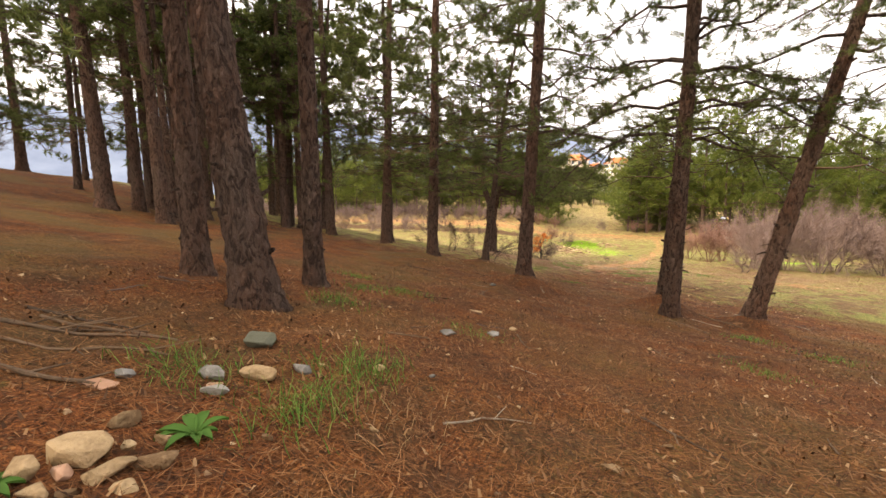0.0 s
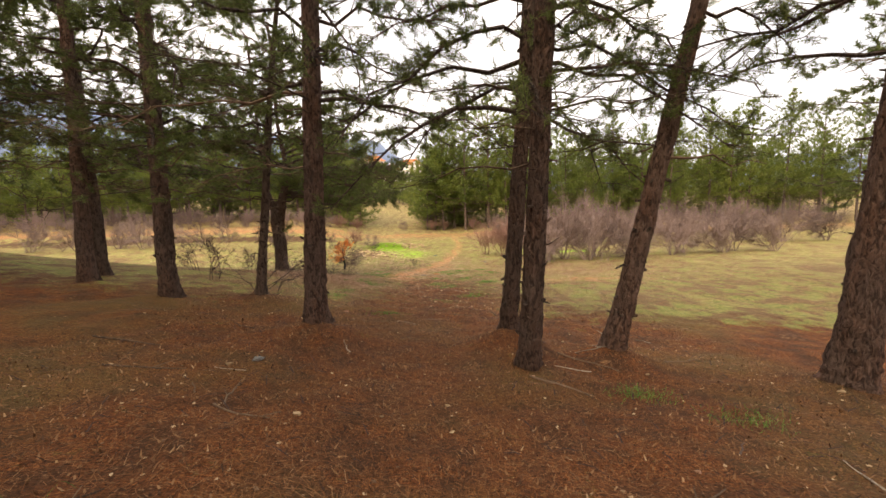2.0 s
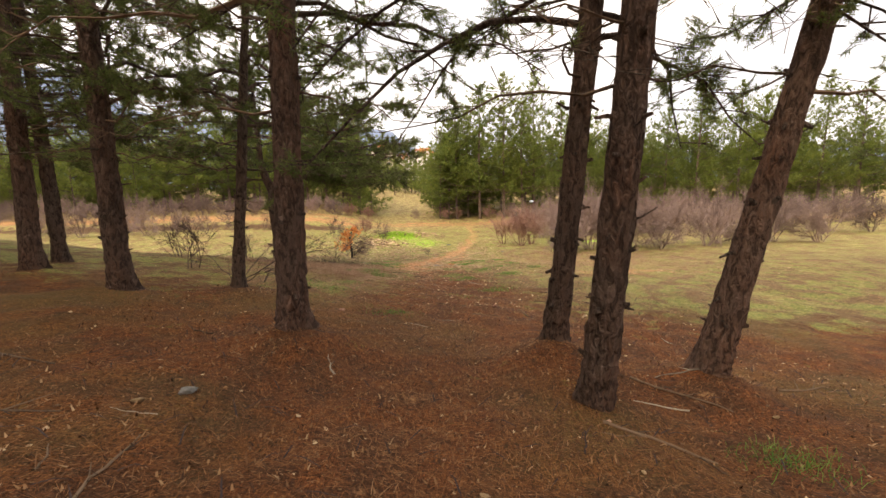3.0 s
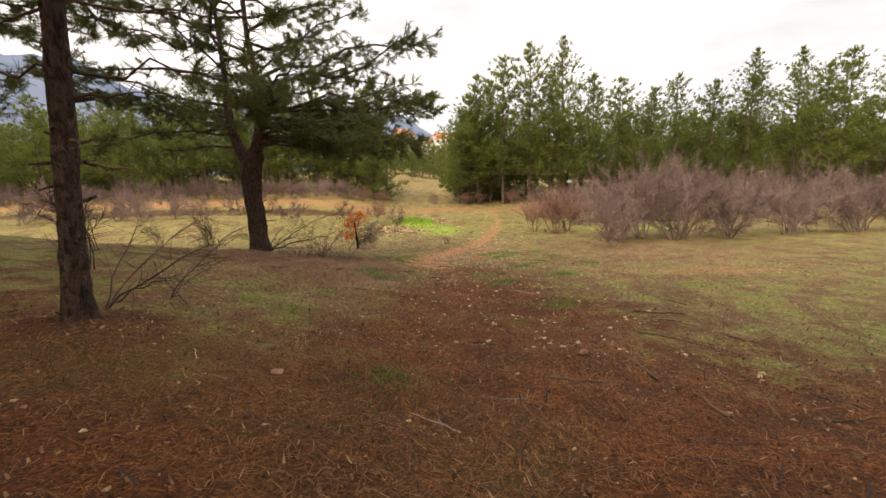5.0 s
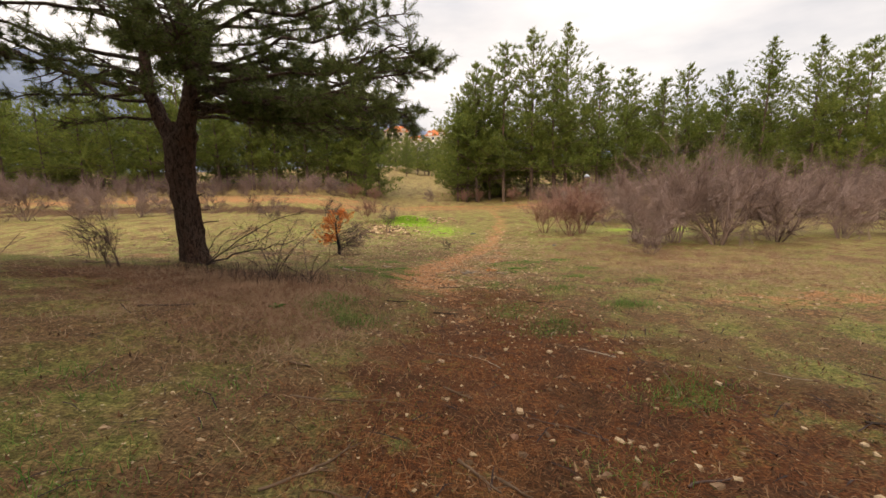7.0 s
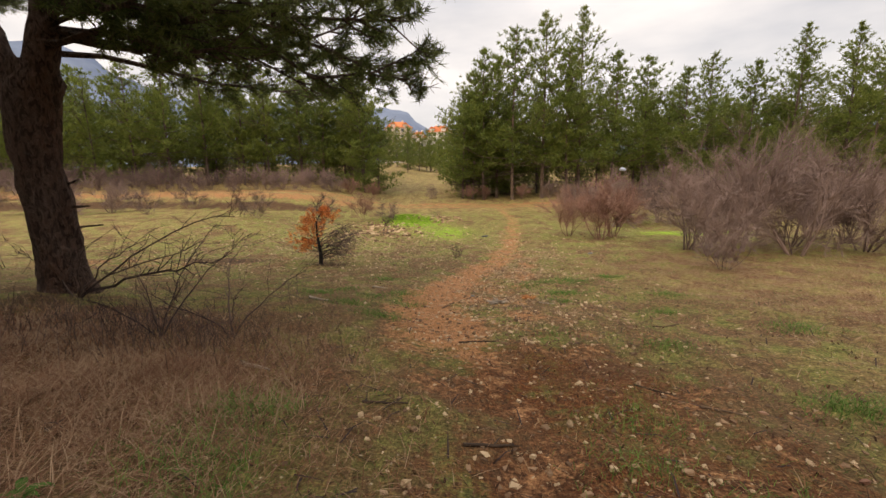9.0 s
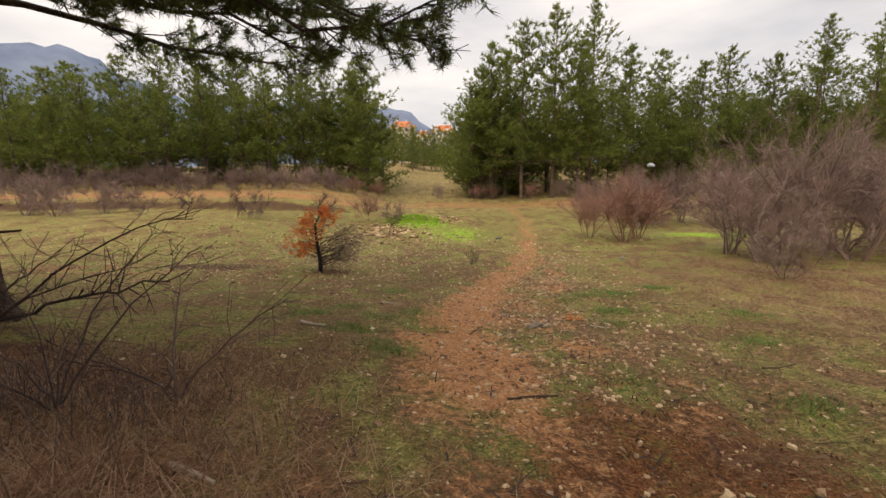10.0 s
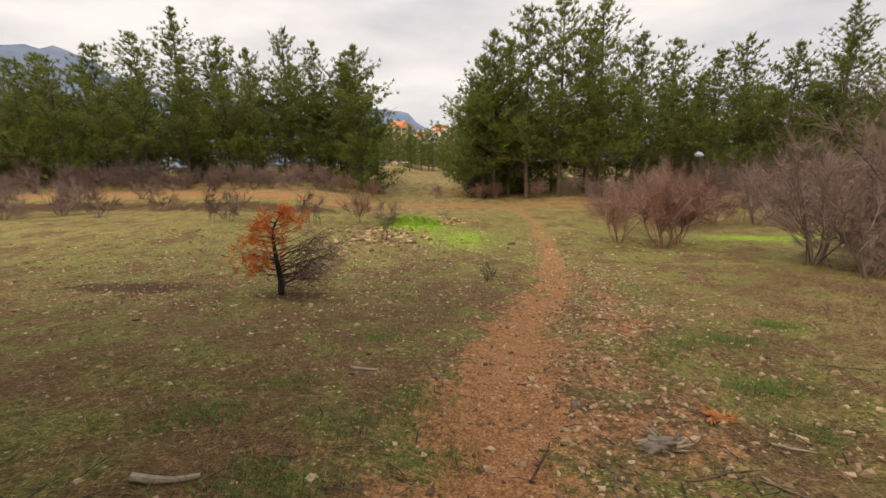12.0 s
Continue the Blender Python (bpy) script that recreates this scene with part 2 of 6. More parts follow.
def ground_material():
    k = Nodes("forest_and_meadow_floor", 0.95, 0.12)
    p = k.pos()
    broad, mid, fine = k.noise(p, 0.35, 4), k.noise(p, 2.2, 5), k.noise(p, 14, 5, 0.65)
    grit = k.noise(p, 75, 3, 0.6)
    fibre_a = k.noise(k.pos((30, 4, 8)), 3.0, 3, 0.6, 1.4)
    fibre_b = k.noise(k.pos((5, 26, 8)), 3.0, 3, 0.6, 1.4)
    fibre = k.math("MAXIMUM", fibre_a, fibre_b)
    litter = k.ramp(fibre, (0.4, (0.031, 0.0135, 0.0075)), (0.54, (0.134, 0.043, 0.0155)), (0.68, (0.262, 0.104, 0.036)))
    litter = k.mix(k.ramp(mid, (0.45, 0.0), (0.62, 0.8)), litter, (0.058, 0.029, 0.016))
    litter = k.mix(k.ramp(fine, (0.52, 0.0), (0.66, 0.75)), litter, (0.038, 0.021, 0.013))
    litter = k.mix(k.ramp(broad, (0.48, 0.0), (0.62, 0.55)), litter, (0.105, 0.08, 0.03))
    chip = k.cells(p, 26)
    litter = k.mix(k.ramp(chip, (0.1, 0.75), (0.2, 0.0)), litter, (0.24, 0.145, 0.075))
    green = k.ramp(fine, (0.3, (0.092, 0.1, 0.03)), (0.52, (0.2, 0.2, 0.058)), (0.75, (0.34, 0.295, 0.11)))
    tan = k.ramp(fine, (0.3, (0.2, 0.12, 0.055)), (0.55, (0.4, 0.27, 0.125)), (0.8, (0.55, 0.41, 0.21)))
    worn = k.attr("worn")
    green = k.mix(worn, green, k.ramp(fine, (0.3, (0.055, 0.058, 0.018)), (0.52, (0.135, 0.12, 0.036)), (0.75, (0.245, 0.185, 0.07))))
    tan = k.mix(worn, tan, k.ramp(fine, (0.3, (0.125, 0.066, 0.032)), (0.55, (0.26, 0.15, 0.07)), (0.8, (0.41, 0.28, 0.14))))
    dry = k.math("ADD", k.math("MULTIPLY", k.math("SUBTRACT", mid, 0.5), 2.2), k.attr("dry"), True)
    meadow = k.mix(dry, green, tan)
    bare = k.math("ADD", k.math("MULTIPLY", mid, 0.55), k.math("MULTIPLY", k.noise(k.pos((1.3, 0.7, 1)), 0.9, 5, 0.6, 0.8), 0.6))
    bare = k.math("ADD", bare, k.math("MULTIPLY", worn, 0.07))
    meadow = k.mix(k.ramp(bare, (0.53, 0.0), (0.66, 0.85)), meadow, k.ramp(fine, (0.3, (0.085, 0.045, 0.025)), (0.7, (0.2, 0.115, 0.062))))
    meadow = k.mix(k.ramp(k.cells(p, 14), (0.09, 0.8), (0.17, 0.0)), meadow, (0.45, 0.36, 0.24))
    soil = k.ramp(k.math("ADD", k.math("MULTIPLY", fine, 0.6), k.math("MULTIPLY", grit, 0.4)), (0.3, (0.175, 0.08, 0.037)), (0.52, (0.35, 0.168, 0.076)), (0.75, (0.51, 0.305, 0.158)))
    fresh = k.ramp(fine, (0.3, (0.13, 0.24, 0.02)), (0.7, (0.28, 0.44, 0.045)))

    def edge(name, soft=1.6):
        m = k.math("ADD", k.attr(name), k.math("MULTIPLY", k.math("SUBTRACT", k.math("ADD", mid, fine), 1.0), soft))
        return k.ramp(m, (0.32, 0.0), (0.68, 1.0))

    meadow = k.mix(0.85, meadow, k.ramp(fibre, (0.4, 0.45), (0.55, 1.0), (0.7, 1.5)), "MULTIPLY")
    col = k.mix(edge("litter"), meadow, litter)
    col = k.mix(edge("fresh", 1.0), col, fresh)
    col = k.mix(edge("soil", 1.6), col, soil)
    # brown earth; along the scarp its shade is painted in the same colour
    col = k.mix(edge("earth_and_shade", 1.0), col, k.ramp(fine, (0.3, (0.05, 0.03, 0.018)), (0.7, (0.13, 0.075, 0.04))))
    speck = k.noise(p, 52, 4, 0.72, 0.3)
    col = k.mix(0.9, col, k.ramp(speck, (0.36, 0.5), (0.5, 0.97), (0.64, 1.6)), "MULTIPLY")
    h = k.math("ADD", k.math("MULTIPLY", fine, 0.8), k.math("MULTIPLY", speck, 0.8))
    h = k.math("ADD", h, k.math("MULTIPLY", grit, 0.3))
    return k.done(col, h, 0.8, 0.03)


GROUND = ground_material()


# ---- mesh writing ----
rng = np.random.default_rng(7)


class Geo:
    """Collects vertices and faces as arrays."""

    def __init__(self):
        self.v, self.f, self.n = [], [], 0

    def add(self, verts, faces):
        verts = np.asarray(verts, float).reshape(-1, 3)
        self.v.append(verts)
        self.f.extend((np.asarray(faces) + self.n).tolist())
        self.n += len(verts)

    def tube(self, pts, radii, sides=5, cap=True, rough=0.0):
        pts = np.asarray(pts, float)
        k = len(pts)
        d = np.gradient(pts, axis=0)
        d /= np.linalg.norm(d, axis=1)[:, None] + 1e-9
        ref = np.array([1.0, 0.0, 0.0]) if abs(d[0][2]) > 0.7 else np.array([0.0, 0.0, 1.0])
        u = np.cross(d, ref)
        u /= np.linalg.norm(u, axis=1)[:, None] + 1e-9
        w = np.cross(d, u)
        a = np.arange(sides) * 2 * np.pi / sides
        r = np.asarray(radii, float)[:, None] * (1 + rough * rng.normal(size=(k, sides)))
        ring = pts[:, None] + r[:, :, None] * (np.cos(a)[None, :, None] * u[:, None] + np.sin(a)[None, :, None] * w[:, None])
        i = np.arange(k - 1)[:, None] * sides
        j, j2 = np.arange(sides)[None], (np.arange(sides)[None] + 1) % sides
        q = np.stack([i + j, i + j2, i + sides + j2, i + sides + j], -1).reshape(-1, 4)
        self.add(ring, q)
        if cap:
            self.f.append([self.n - sides + m for m in range(sides)])

    def needles(self, centres, axes, count, length, width, spread=0.9, back=0.12):
        """Bunches of thin needles round points."""
        c = np.repeat(np.asarray(centres, float), count, axis=0)
        a = np.repeat(np.asarray(axes, float), count, axis=0)
        if len(c) == 0:
            return
        d = a + rng.normal(size=c.shape) * spread
        d /= np.linalg.norm(d, axis=1)[:, None] + 1e-9
        root = c - a * rng.uniform(0, back, (len(c), 1))
        side = np.cross(d, rng.normal(size=c.shape))
        side /= np.linalg.norm(side, axis=1)[:, None] + 1e-9
        ln = length * rng.uniform(0.7, 1.2, (len(c), 1))
        tri = np.stack([root - side * width / 2, root + side * width / 2, root + d * ln], 1)
        self.add(tri, np.arange(len(c) * 3).reshape(-1, 3))

    def mesh(self, name, mat, smooth=False):
        m = bpy.data.meshes.new(name)
        m.from_pydata(np.concatenate(self.v).tolist(), [], self.f)
        m.materials.append(mat)
        if smooth:
            m.polygons.foreach_set("use_smooth", [True] * len(m.polygons))
        m.update()
        return m


def part(name, mesh, parent, label=""):
    ob = new(name, mesh)
    ob.parent = parent
    if label:
        tagged(ob, label)
    return ob


def thing(name, x, y, z, label, category, group="", kind="", turn=0.0, scale=1.0):
    ob = new(name)
    ob.matrix_basis = pose(x, y, z, 0, 0, turn) @ Matrix.Diagonal((scale, scale, scale, 1))
    return tagged(ob, label, category, group, kind)


# ---- ground ----
Y_KNOTS = [-300, -60, -10, 0, 3, 5, 8.3, 13, 18, 23, 27, 32, 36, 40, 52, 60, 70, 100, 200, 320, 1200]
Z_KNOTS = [5, 3.4, 1.4, 0.66, 0.32, -0.02, -0.49, -0.86, -1.36, -1.95, -2.19, -2.52, -2.66, -2.7, -2.7, -2.3, -1.7, -0.5, 2.0, 4.0, 6.0]


def step(a, b, x):
    t = np.clip((x - a) / (b - a), 0, 1)
    return t * t * (3 - 2 * t)


def height(x, y):
    """The ground's height, with its small bumps where the walk passes."""
    x, y = np.broadcast_arrays(np.asarray(x, float), np.asarray(y, float))
    z = np.array(terrain(x, y))
    near = (np.abs(x) < 12) & (y > -3) & (y < 40)
    if near.any():
        z[near] += [noise.noise(Vector((a * 2.6, b * 2.6, 0))) * 0.035 for a, b in zip(x[near].tolist(), y[near].tolist())]
    return z


# swellings of the ground round the roots: x, y, rise, breadth
ROOT_MOUNDS = [(-1.4, 9.25, 0.24, 0.5), (1.25, 9.2, 0.32, 0.55), (1.25, 8.2, 0.04, 0.4), (2.55, 8.75, 0.26, 0.5), (-3.05, 11.6, 0.12, 0.5), (-4.4, 11.0, 0.05, 0.5), (-5.15, 19.3, 0.07, 0.9), (4.9, 7.8, 0.08, 0.6)]


def terrain(x, y):
    x, y = np.asarray(x, float), np.asarray(y, float)
    z = sum(np.interp(y + d, Y_KNOTS, Z_KNOTS) for d in (-2, -1, 0, 1, 2)) / 5
    far = 1 - step(60, 140, np.abs(x))
    left = np.maximum(-x, 0)
    z = z + (0.13 * 18 * np.tanh(left / 18) + 1.3 * step(8, 26, left)) * (1 - step(14, 27, y)) * far
    right = np.maximum(x, 0)
    z = z - 0.085 * 8 * np.tanh(right / 8) * step(0, 6, y) * (1 - step(9, 20, y))
    z = z + 0.65 * step(3, 14, left) * step(27, 37, y) * far
    along = y + 0.6 * np.sin(x * 0.35)
    z = z + (0.45 * step(43.2, 44.1, along) + 0.3 * step(44.1, 47.5, along)) * step(5, 13, left) * far
    z = z - 0.12 * step(7, 12, left) * np.exp(-((along - 42.8) / 0.6) ** 2)
    z = z + 0.28 * np.exp(-((x + 2.9) / 1.5) ** 2 - ((y - 40.4) / 1.6) ** 2)
    z = z + 0.35 * np.exp(-((x - 8.5) / 3.0) ** 2 - ((y - 53) / 2.0) ** 2)
    z = z + 0.3 * np.exp(-((x + 0.5) / 3.0) ** 2 - ((y - 53.5) / 2.0) ** 2)
    z = z + 0.03 * np.sin(x * 1.9 + 0.7 * np.sin(y * 1.3)) * np.sin(y * 1.6 + 1.1) + 0.015 * np.sin(x * 5.1 + y * 2.3) * np.sin(y * 4.3 - x)
    for mx, my, rise, wide in ROOT_MOUNDS:
        z = z + rise * np.exp(-((x - mx) ** 2 + (y - my) ** 2) / wide ** 2)
    z = z - 0.05 * path_mask(x, y)
    return z


TRAIL = [(-0.3, 15.5), (-0.55, 18), (-0.88, 20.4), (-0.66, 21.6), (-0.28, 23.2), (0.9, 26.3), (1.52, 29.0), (2.07, 32.0), (3.4, 40), (3.8, 50)]


def trail_distance(x, y):
    x, y = np.asarray(x, float), np.asarray(y, float)
    best = np.full(np.broadcast(x, y).shape, 99.0)
    for (ax, ay), (bx, by) in zip(TRAIL, TRAIL[1:]):
        t = np.clip(((x - ax) * (bx - ax) + (y - ay) * (by - ay)) / ((bx - ax) ** 2 + (by - ay) ** 2), 0, 1)
        best = np.minimum(best, np.hypot(x - ax - t * (bx - ax), y - ay - t * (by - ay)))
    return best


def stony(x, y):
    side = np.interp(y, [p[1] for p in TRAIL], [p[0] for p in TRAIL]) + 0.95
    return np.exp(-((x - side) / 0.62) ** 2) * step(18.0, 20.0, y) * (1 - step(25, 29, y))


def path_mask(x, y):
    return np.exp(-(trail_distance(x, y) / 0.5) ** 2)


def litter_mask(x, y):
    x, y = np.asarray(x, float), np.asarray(y, float)
    edge = 17.3 - 0.75 * np.maximum(x - 1.2, 0) - 0.12 * np.maximum(-x - 4, 0)
    m = 1 - step(-3.0, 2.4, y - edge)
    m = m * (1 - 0.68 * step(10, 13.5, y) * (1 - np.exp(-((x - 0.35) / 1.7) ** 2)))
    under = np.exp(-((x + 4.3) / 2.4) ** 2 - ((y - 17.6) / 1.6) ** 2)
    glade = 0.6 * np.exp(-((x + 2.4) / 1.3) ** 2 - ((y - 14.6) / 2.2) ** 2)
    apron = 0.85 * np.exp(-((x - 0.3) / 1.25) ** 2 - ((y - 17.8) / 1.5) ** 2)
    return np.clip(np.maximum.reduce([m, 0.9 * under, apron]) - glade, 0, 1)


def spaced(lo, hi, first, grow, limit):
    out, d = [], first
    while lo < hi:
        out.append(lo)
        lo += d
        d = min(d * grow, limit)
    return out


def build_ground():
    fine_x = np.arange(-7.0, 7.01, 0.13)
    right = np.array(spaced(7.2, 2500, 0.2, 1.09, 400))
    xs = np.concatenate([-right[::-1], fine_x, right])
    fine_y = np.arange(-1.0, 25.0, 0.13)
    ahead = np.array(spaced(25.15, 3200, 0.16, 1.03, 400))
    behind = np.array(spaced(1.2, 900, 0.2, 1.15, 300))
    ys = np.concatenate([-behind[::-1], fine_y, ahead])
    gx, gy = np.meshgrid(xs, ys)
    gz = height(gx, gy)
    nx, ny = len(xs), len(ys)
    i, j = np.meshgrid(np.arange(nx - 1), np.arange(ny - 1))
    a = (j * nx + i).ravel()
    m = bpy.data.meshes.new("ground")
    m.from_pydata(np.stack([gx, gy, gz], -1).reshape(-1, 3).tolist(), [], np.stack([a, a + 1, a + nx + 1, a + nx], -1).tolist())
    m.polygons.foreach_set("use_smooth", [True] * len(m.polygons))
    fx, fy = gx.ravel(), gy.ravel()
    trail = np.exp(-(trail_distance(fx, fy) / np.interp(fy, [17, 21, 24, 30], [0.62, 0.6, 0.52, 0.5])) ** 2) * step(16.5, 19.5, fy) * np.interp(fy, [22, 26, 34, 45], [1.0, 0.74, 0.56, 0.46])
    apron = 0.3 * np.exp(-((fx - 0.35) / 1.8) ** 2) * step(15.2, 17.0, fy) * (1 - step(19.0, 21.2, fy))
    road = np.exp(-((fy - 49.6) / 0.7) ** 2) + np.exp(-((fy - 51.4) / 0.5) ** 2)
    bank = 0.72 * step(5, 9, -fx) * np.exp(-((fy - 46.6 + 0.6 * np.sin(fx * 0.35)) / 1.7) ** 2)
    scree = 0.36 * np.exp(-((fx + 9) / 7) ** 2 - ((fy - 25.5) / 2.0) ** 2) + 0.5 * np.exp(-((fx - 5.5) / 2.5) ** 2 - ((fy - 17.5) / 0.8) ** 2)
    fields = {
        "litter": litter_mask(fx, fy),
        "soil": np.clip(np.maximum.reduce([trail, apron, 0.75 * road, bank, scree, 0.45 * stony(fx, fy)]), 0, 1),
        "fresh": np.clip(1.3 * np.exp(-((fx + 2.7) / 1.5) ** 2 - ((fy - 39.8) / 2.2) ** 2) + 0.85 * np.exp(-((fx - 10.5) / 3.0) ** 2 - ((fy - 33.5) / 1.0) ** 2) + 0.62 * np.exp(-((fx + 0.6) / 2.0) ** 2 - ((fy - 34.5) / 3.6) ** 2), 0, 1),
        # scarp strip (bare earth plus painted overhang shade), then dark ground patches
        "earth_and_shade": np.clip(1.0 * step(6, 9, -fx) * np.exp(-((fy - 43.5 + 0.6 * np.sin(fx * 0.35)) / 0.6) ** 2) + 0.85 * np.exp(-((fx + 6.9) / 2.1) ** 2 - ((fy - 26.1) / 0.6) ** 2) + 0.8 * np.exp(-((fx + 3.8) / 0.8) ** 2 - ((fy - 25.3) / 0.4) ** 2) + 0.45 * np.exp(-((fx - 0.8) / 0.9) ** 2 - ((fy - 18.0) / 0.4) ** 2), 0, 1),
        "worn": (1 - step(24.5, 31.0, fy + 0.25 * np.abs(fx))) * (0.25 + 0.4 * np.exp(-((fx + 2.0) / 4.0) ** 2)),
        "dry": np.clip(0.13 + 0.5 * np.exp(-((fx - 6.0) / 3.5) ** 2 - ((fy - 21.5) / 4.0) ** 2) + 0.5 * np.exp(-((fx + 3.2) / 1.6) ** 2 - ((fy - 17.0) / 2.0) ** 2) + 0.35 * step(44, 47, fy) + 0.2 * step(8, 16, np.abs(fx)), 0, 1),
    }
    for key, values in fields.items():
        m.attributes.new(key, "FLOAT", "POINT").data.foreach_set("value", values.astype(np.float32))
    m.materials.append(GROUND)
    tagged(new("ground", m), "needle-strewn forest floor running out into a stony meadow", "ground", kind="structure")


build_ground()


def build_mountains():
    az = np.radians(np.arange(-130, 131, 1.0))
    deg = np.degrees(az)
    crest = np.interp(deg, [-130, -90, -64, -50, -43, -38, -33, -20, -9, -6.5, -2.5, 2, 8, 30, 130], [6, 8, 9, 11, 12.1, 11.1, 8.2, 8.0, 8.2, 7.6, 5.4, 4.4, 4.0, 3.5, 3.0])
    crest = crest + 0.35 * np.sin(deg * 0.9) + 0.2 * np.sin(deg * 2.3 + 1)
    rows = []
    for s in (0.0, 0.2, 0.4, 0.6, 0.8, 0.93, 1.0):
        r = 1700 + 900 * s
        wob = 1 + 0.06 * (1 - s) * np.sin(deg * 0.7 + 5 * s)
        rows.append(np.stack([r * np.sin(az), r * np.cos(az), 2600 * np.tan(np.radians(crest)) * s ** 1.3 * wob - 20 * (1 - s)], -1))
    rows.append(np.stack([3300 * np.sin(az), 3300 * np.cos(az), rows[-1][:, 2] * 0.5], -1))
    g = Geo()
    n = len(az)
    i, j = np.meshgrid(np.arange(n - 1), np.arange(len(rows) - 1))
    a = (j * n + i).ravel()
    g.add(np.concatenate(rows), np.stack([a, a + 1, a + n + 1, a + n], -1))
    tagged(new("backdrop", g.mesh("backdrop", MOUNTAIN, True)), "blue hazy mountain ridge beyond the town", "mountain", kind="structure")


build_mountains()


# ---- pines ----
def norm(v):
    return v / (np.linalg.norm(v) + 1e-9)


def trunk_mesh(path, radii, sides, mat, rough):
    """A trunk with bark ridges and a flared foot, along a centre line."""
    path, radii = np.asarray(path, float), np.asarray(radii, float)
    k = max(8, int(np.linalg.norm(path[-1] - path[0]) / (0.12 if rough else 0.5)))
    t = np.linspace(0, 1, k) ** 1.5
    s = np.linspace(0, 1, len(path))
    pts = np.stack([np.interp(t, s, path[:, c]) for c in range(3)], -1)
    pts = pts + (np.stack([np.sin(t * 9 + path[0, 0]), np.cos(t * 7), np.zeros(k)], -1) * 0.035 * t[:, None])
    rad = np.interp(t, s, radii)
    up = pts[:, 2] - pts[0, 2]
    rad = rad * (1 + 0.34 * np.exp(-up / 0.14) + 0.12 * np.exp(-up / 0.7))
    g = Geo()
    a = np.arange(sides) * 2 * np.pi / sides
    ridge = 1 + rough * (np.sin(a * 5 + path[0, 0])[None] * 0.3 + 0.9 * np.sin(np.linspace(0, 40, k))[:, None] * np.sin(a * 2 + path[0, 1])[None] * 0.6 + rng.normal(size=(k, sides)) + 0.8 * np.repeat(rng.normal(size=((k + 3) // 4, sides)), 4, axis=0)[:k])
    foot = 1 + 0.22 * np.exp(-up / 0.22)[:, None] * np.sin(a * 3 + path[0, 1])[None]
    r = rad[:, None] * ridge * foot
    ring = np.stack([pts[:, None, 0] + r * np.cos(a), pts[:, None, 1] + r * np.sin(a), np.repeat(pts[:, None, 2], sides, 1)], -1)
    i = np.arange(k - 1)[:, None] * sides
    j, j2 = np.arange(sides)[None], (np.arange(sides)[None] + 1) % sides
    g.add(ring, np.stack([i + j, i + j2, i + sides + j2, i + sides + j], -1).reshape(-1, 4))
    g.f.append([g.n - sides + m for m in range(sides)])
    return g.mesh("trunk", mat, True)


def limb(base, azimuth, length, rise, droop, radius, wood, live, tufts, dense=1.0, curl=0.25):
    """One limb with side twigs into the Geo wood; the tips of its live twigs into the list tufts."""
    n = 7
    d = np.array([math.cos(azimuth), math.sin(azimuth), 0.0])
    side = np.array([-d[1], d[0], 0.0])
    s = np.linspace(0, 1, n)
    wave = rng.normal(0, 0.11, n).cumsum() * length * 0.3
    pts = base + d * (s * length)[:, None] + side * wave[:, None]
    pts[:, 2] += rise * s * length - droop * length * s ** 2 + curl * length * np.maximum(s - 0.6, 0) ** 2 + rng.normal(0, 0.028, n) * length
    pts[0] = base
    wood.tube(pts, radius * (1 - 0.8 * s), 4)
    count = max(2, int(length * 5.5 * dense))
    for q in rng.uniform(0.22, 1.0, count):
        p = np.array([np.interp(q, s, pts[:, c]) for c in range(3)])
        sgn = rng.choice([-1, 1])
        v = norm(d * rng.uniform(0.3, 1.0) + side * sgn * rng.uniform(0.3, 1.0) + np.array([0, 0, rng.uniform(-0.45, 0.35)]))
        ln = rng.uniform(0.22, 0.6) * min(1.0, 0.5 + length * 0.22)
        mid = p + v * ln * 0.55 + np.array([0, 0, rng.uniform(-0.06, 0.04)])
        tip = p + v * ln + np.array([0, 0, rng.uniform(-0.05, 0.09)])
        wood.tube([p, mid, tip], [radius * 0.28, radius * 0.2, 0.004], 3, False)
        ends = [(mid, tip)]
        for _ in range(2 if rng.random() < 0.8 else 1):
            w = norm(v + rng.normal(0, 0.6, 3))
            e = mid + w * ln * rng.uniform(0.35, 0.6)
            wood.tube([mid, e], [radius * 0.16, 0.003], 3, False)
            ends.append((mid, e))
        if rng.random() < live:
            for m0, e in ends:
                ax = norm(e - m0 + np.array([0, 0, 0.08]))
                tufts.append((e, ax))
                tufts.append((m0 * 0.4 + e * 0.6, ax))
    if live > 0.4:
        tufts.append((pts[-1], norm(pts[-1] - pts[-2])))
    return pts


def stub(base, azimuth, length, radius, wood):
    d = np.array([math.cos(azimuth), math.sin(azimuth), rng.uniform(-0.15, 0.3)])
    wood.tube([base, base + d * length * 0.6, base + d * length + np.array([0, 0, rng.uniform(-0.05, 0.05)])], [radius, radius * 0.8, radius * 0.5], 5, True, 0.1)


def needle_mesh(tufts, count, length, width, mat, spread=0.75):
    g = Geo()
    g.needles([t[0] for t in tufts], [t[1] for t in tufts], count, length, width, spread, 0.14)
    return g.mesh("crown", mat)


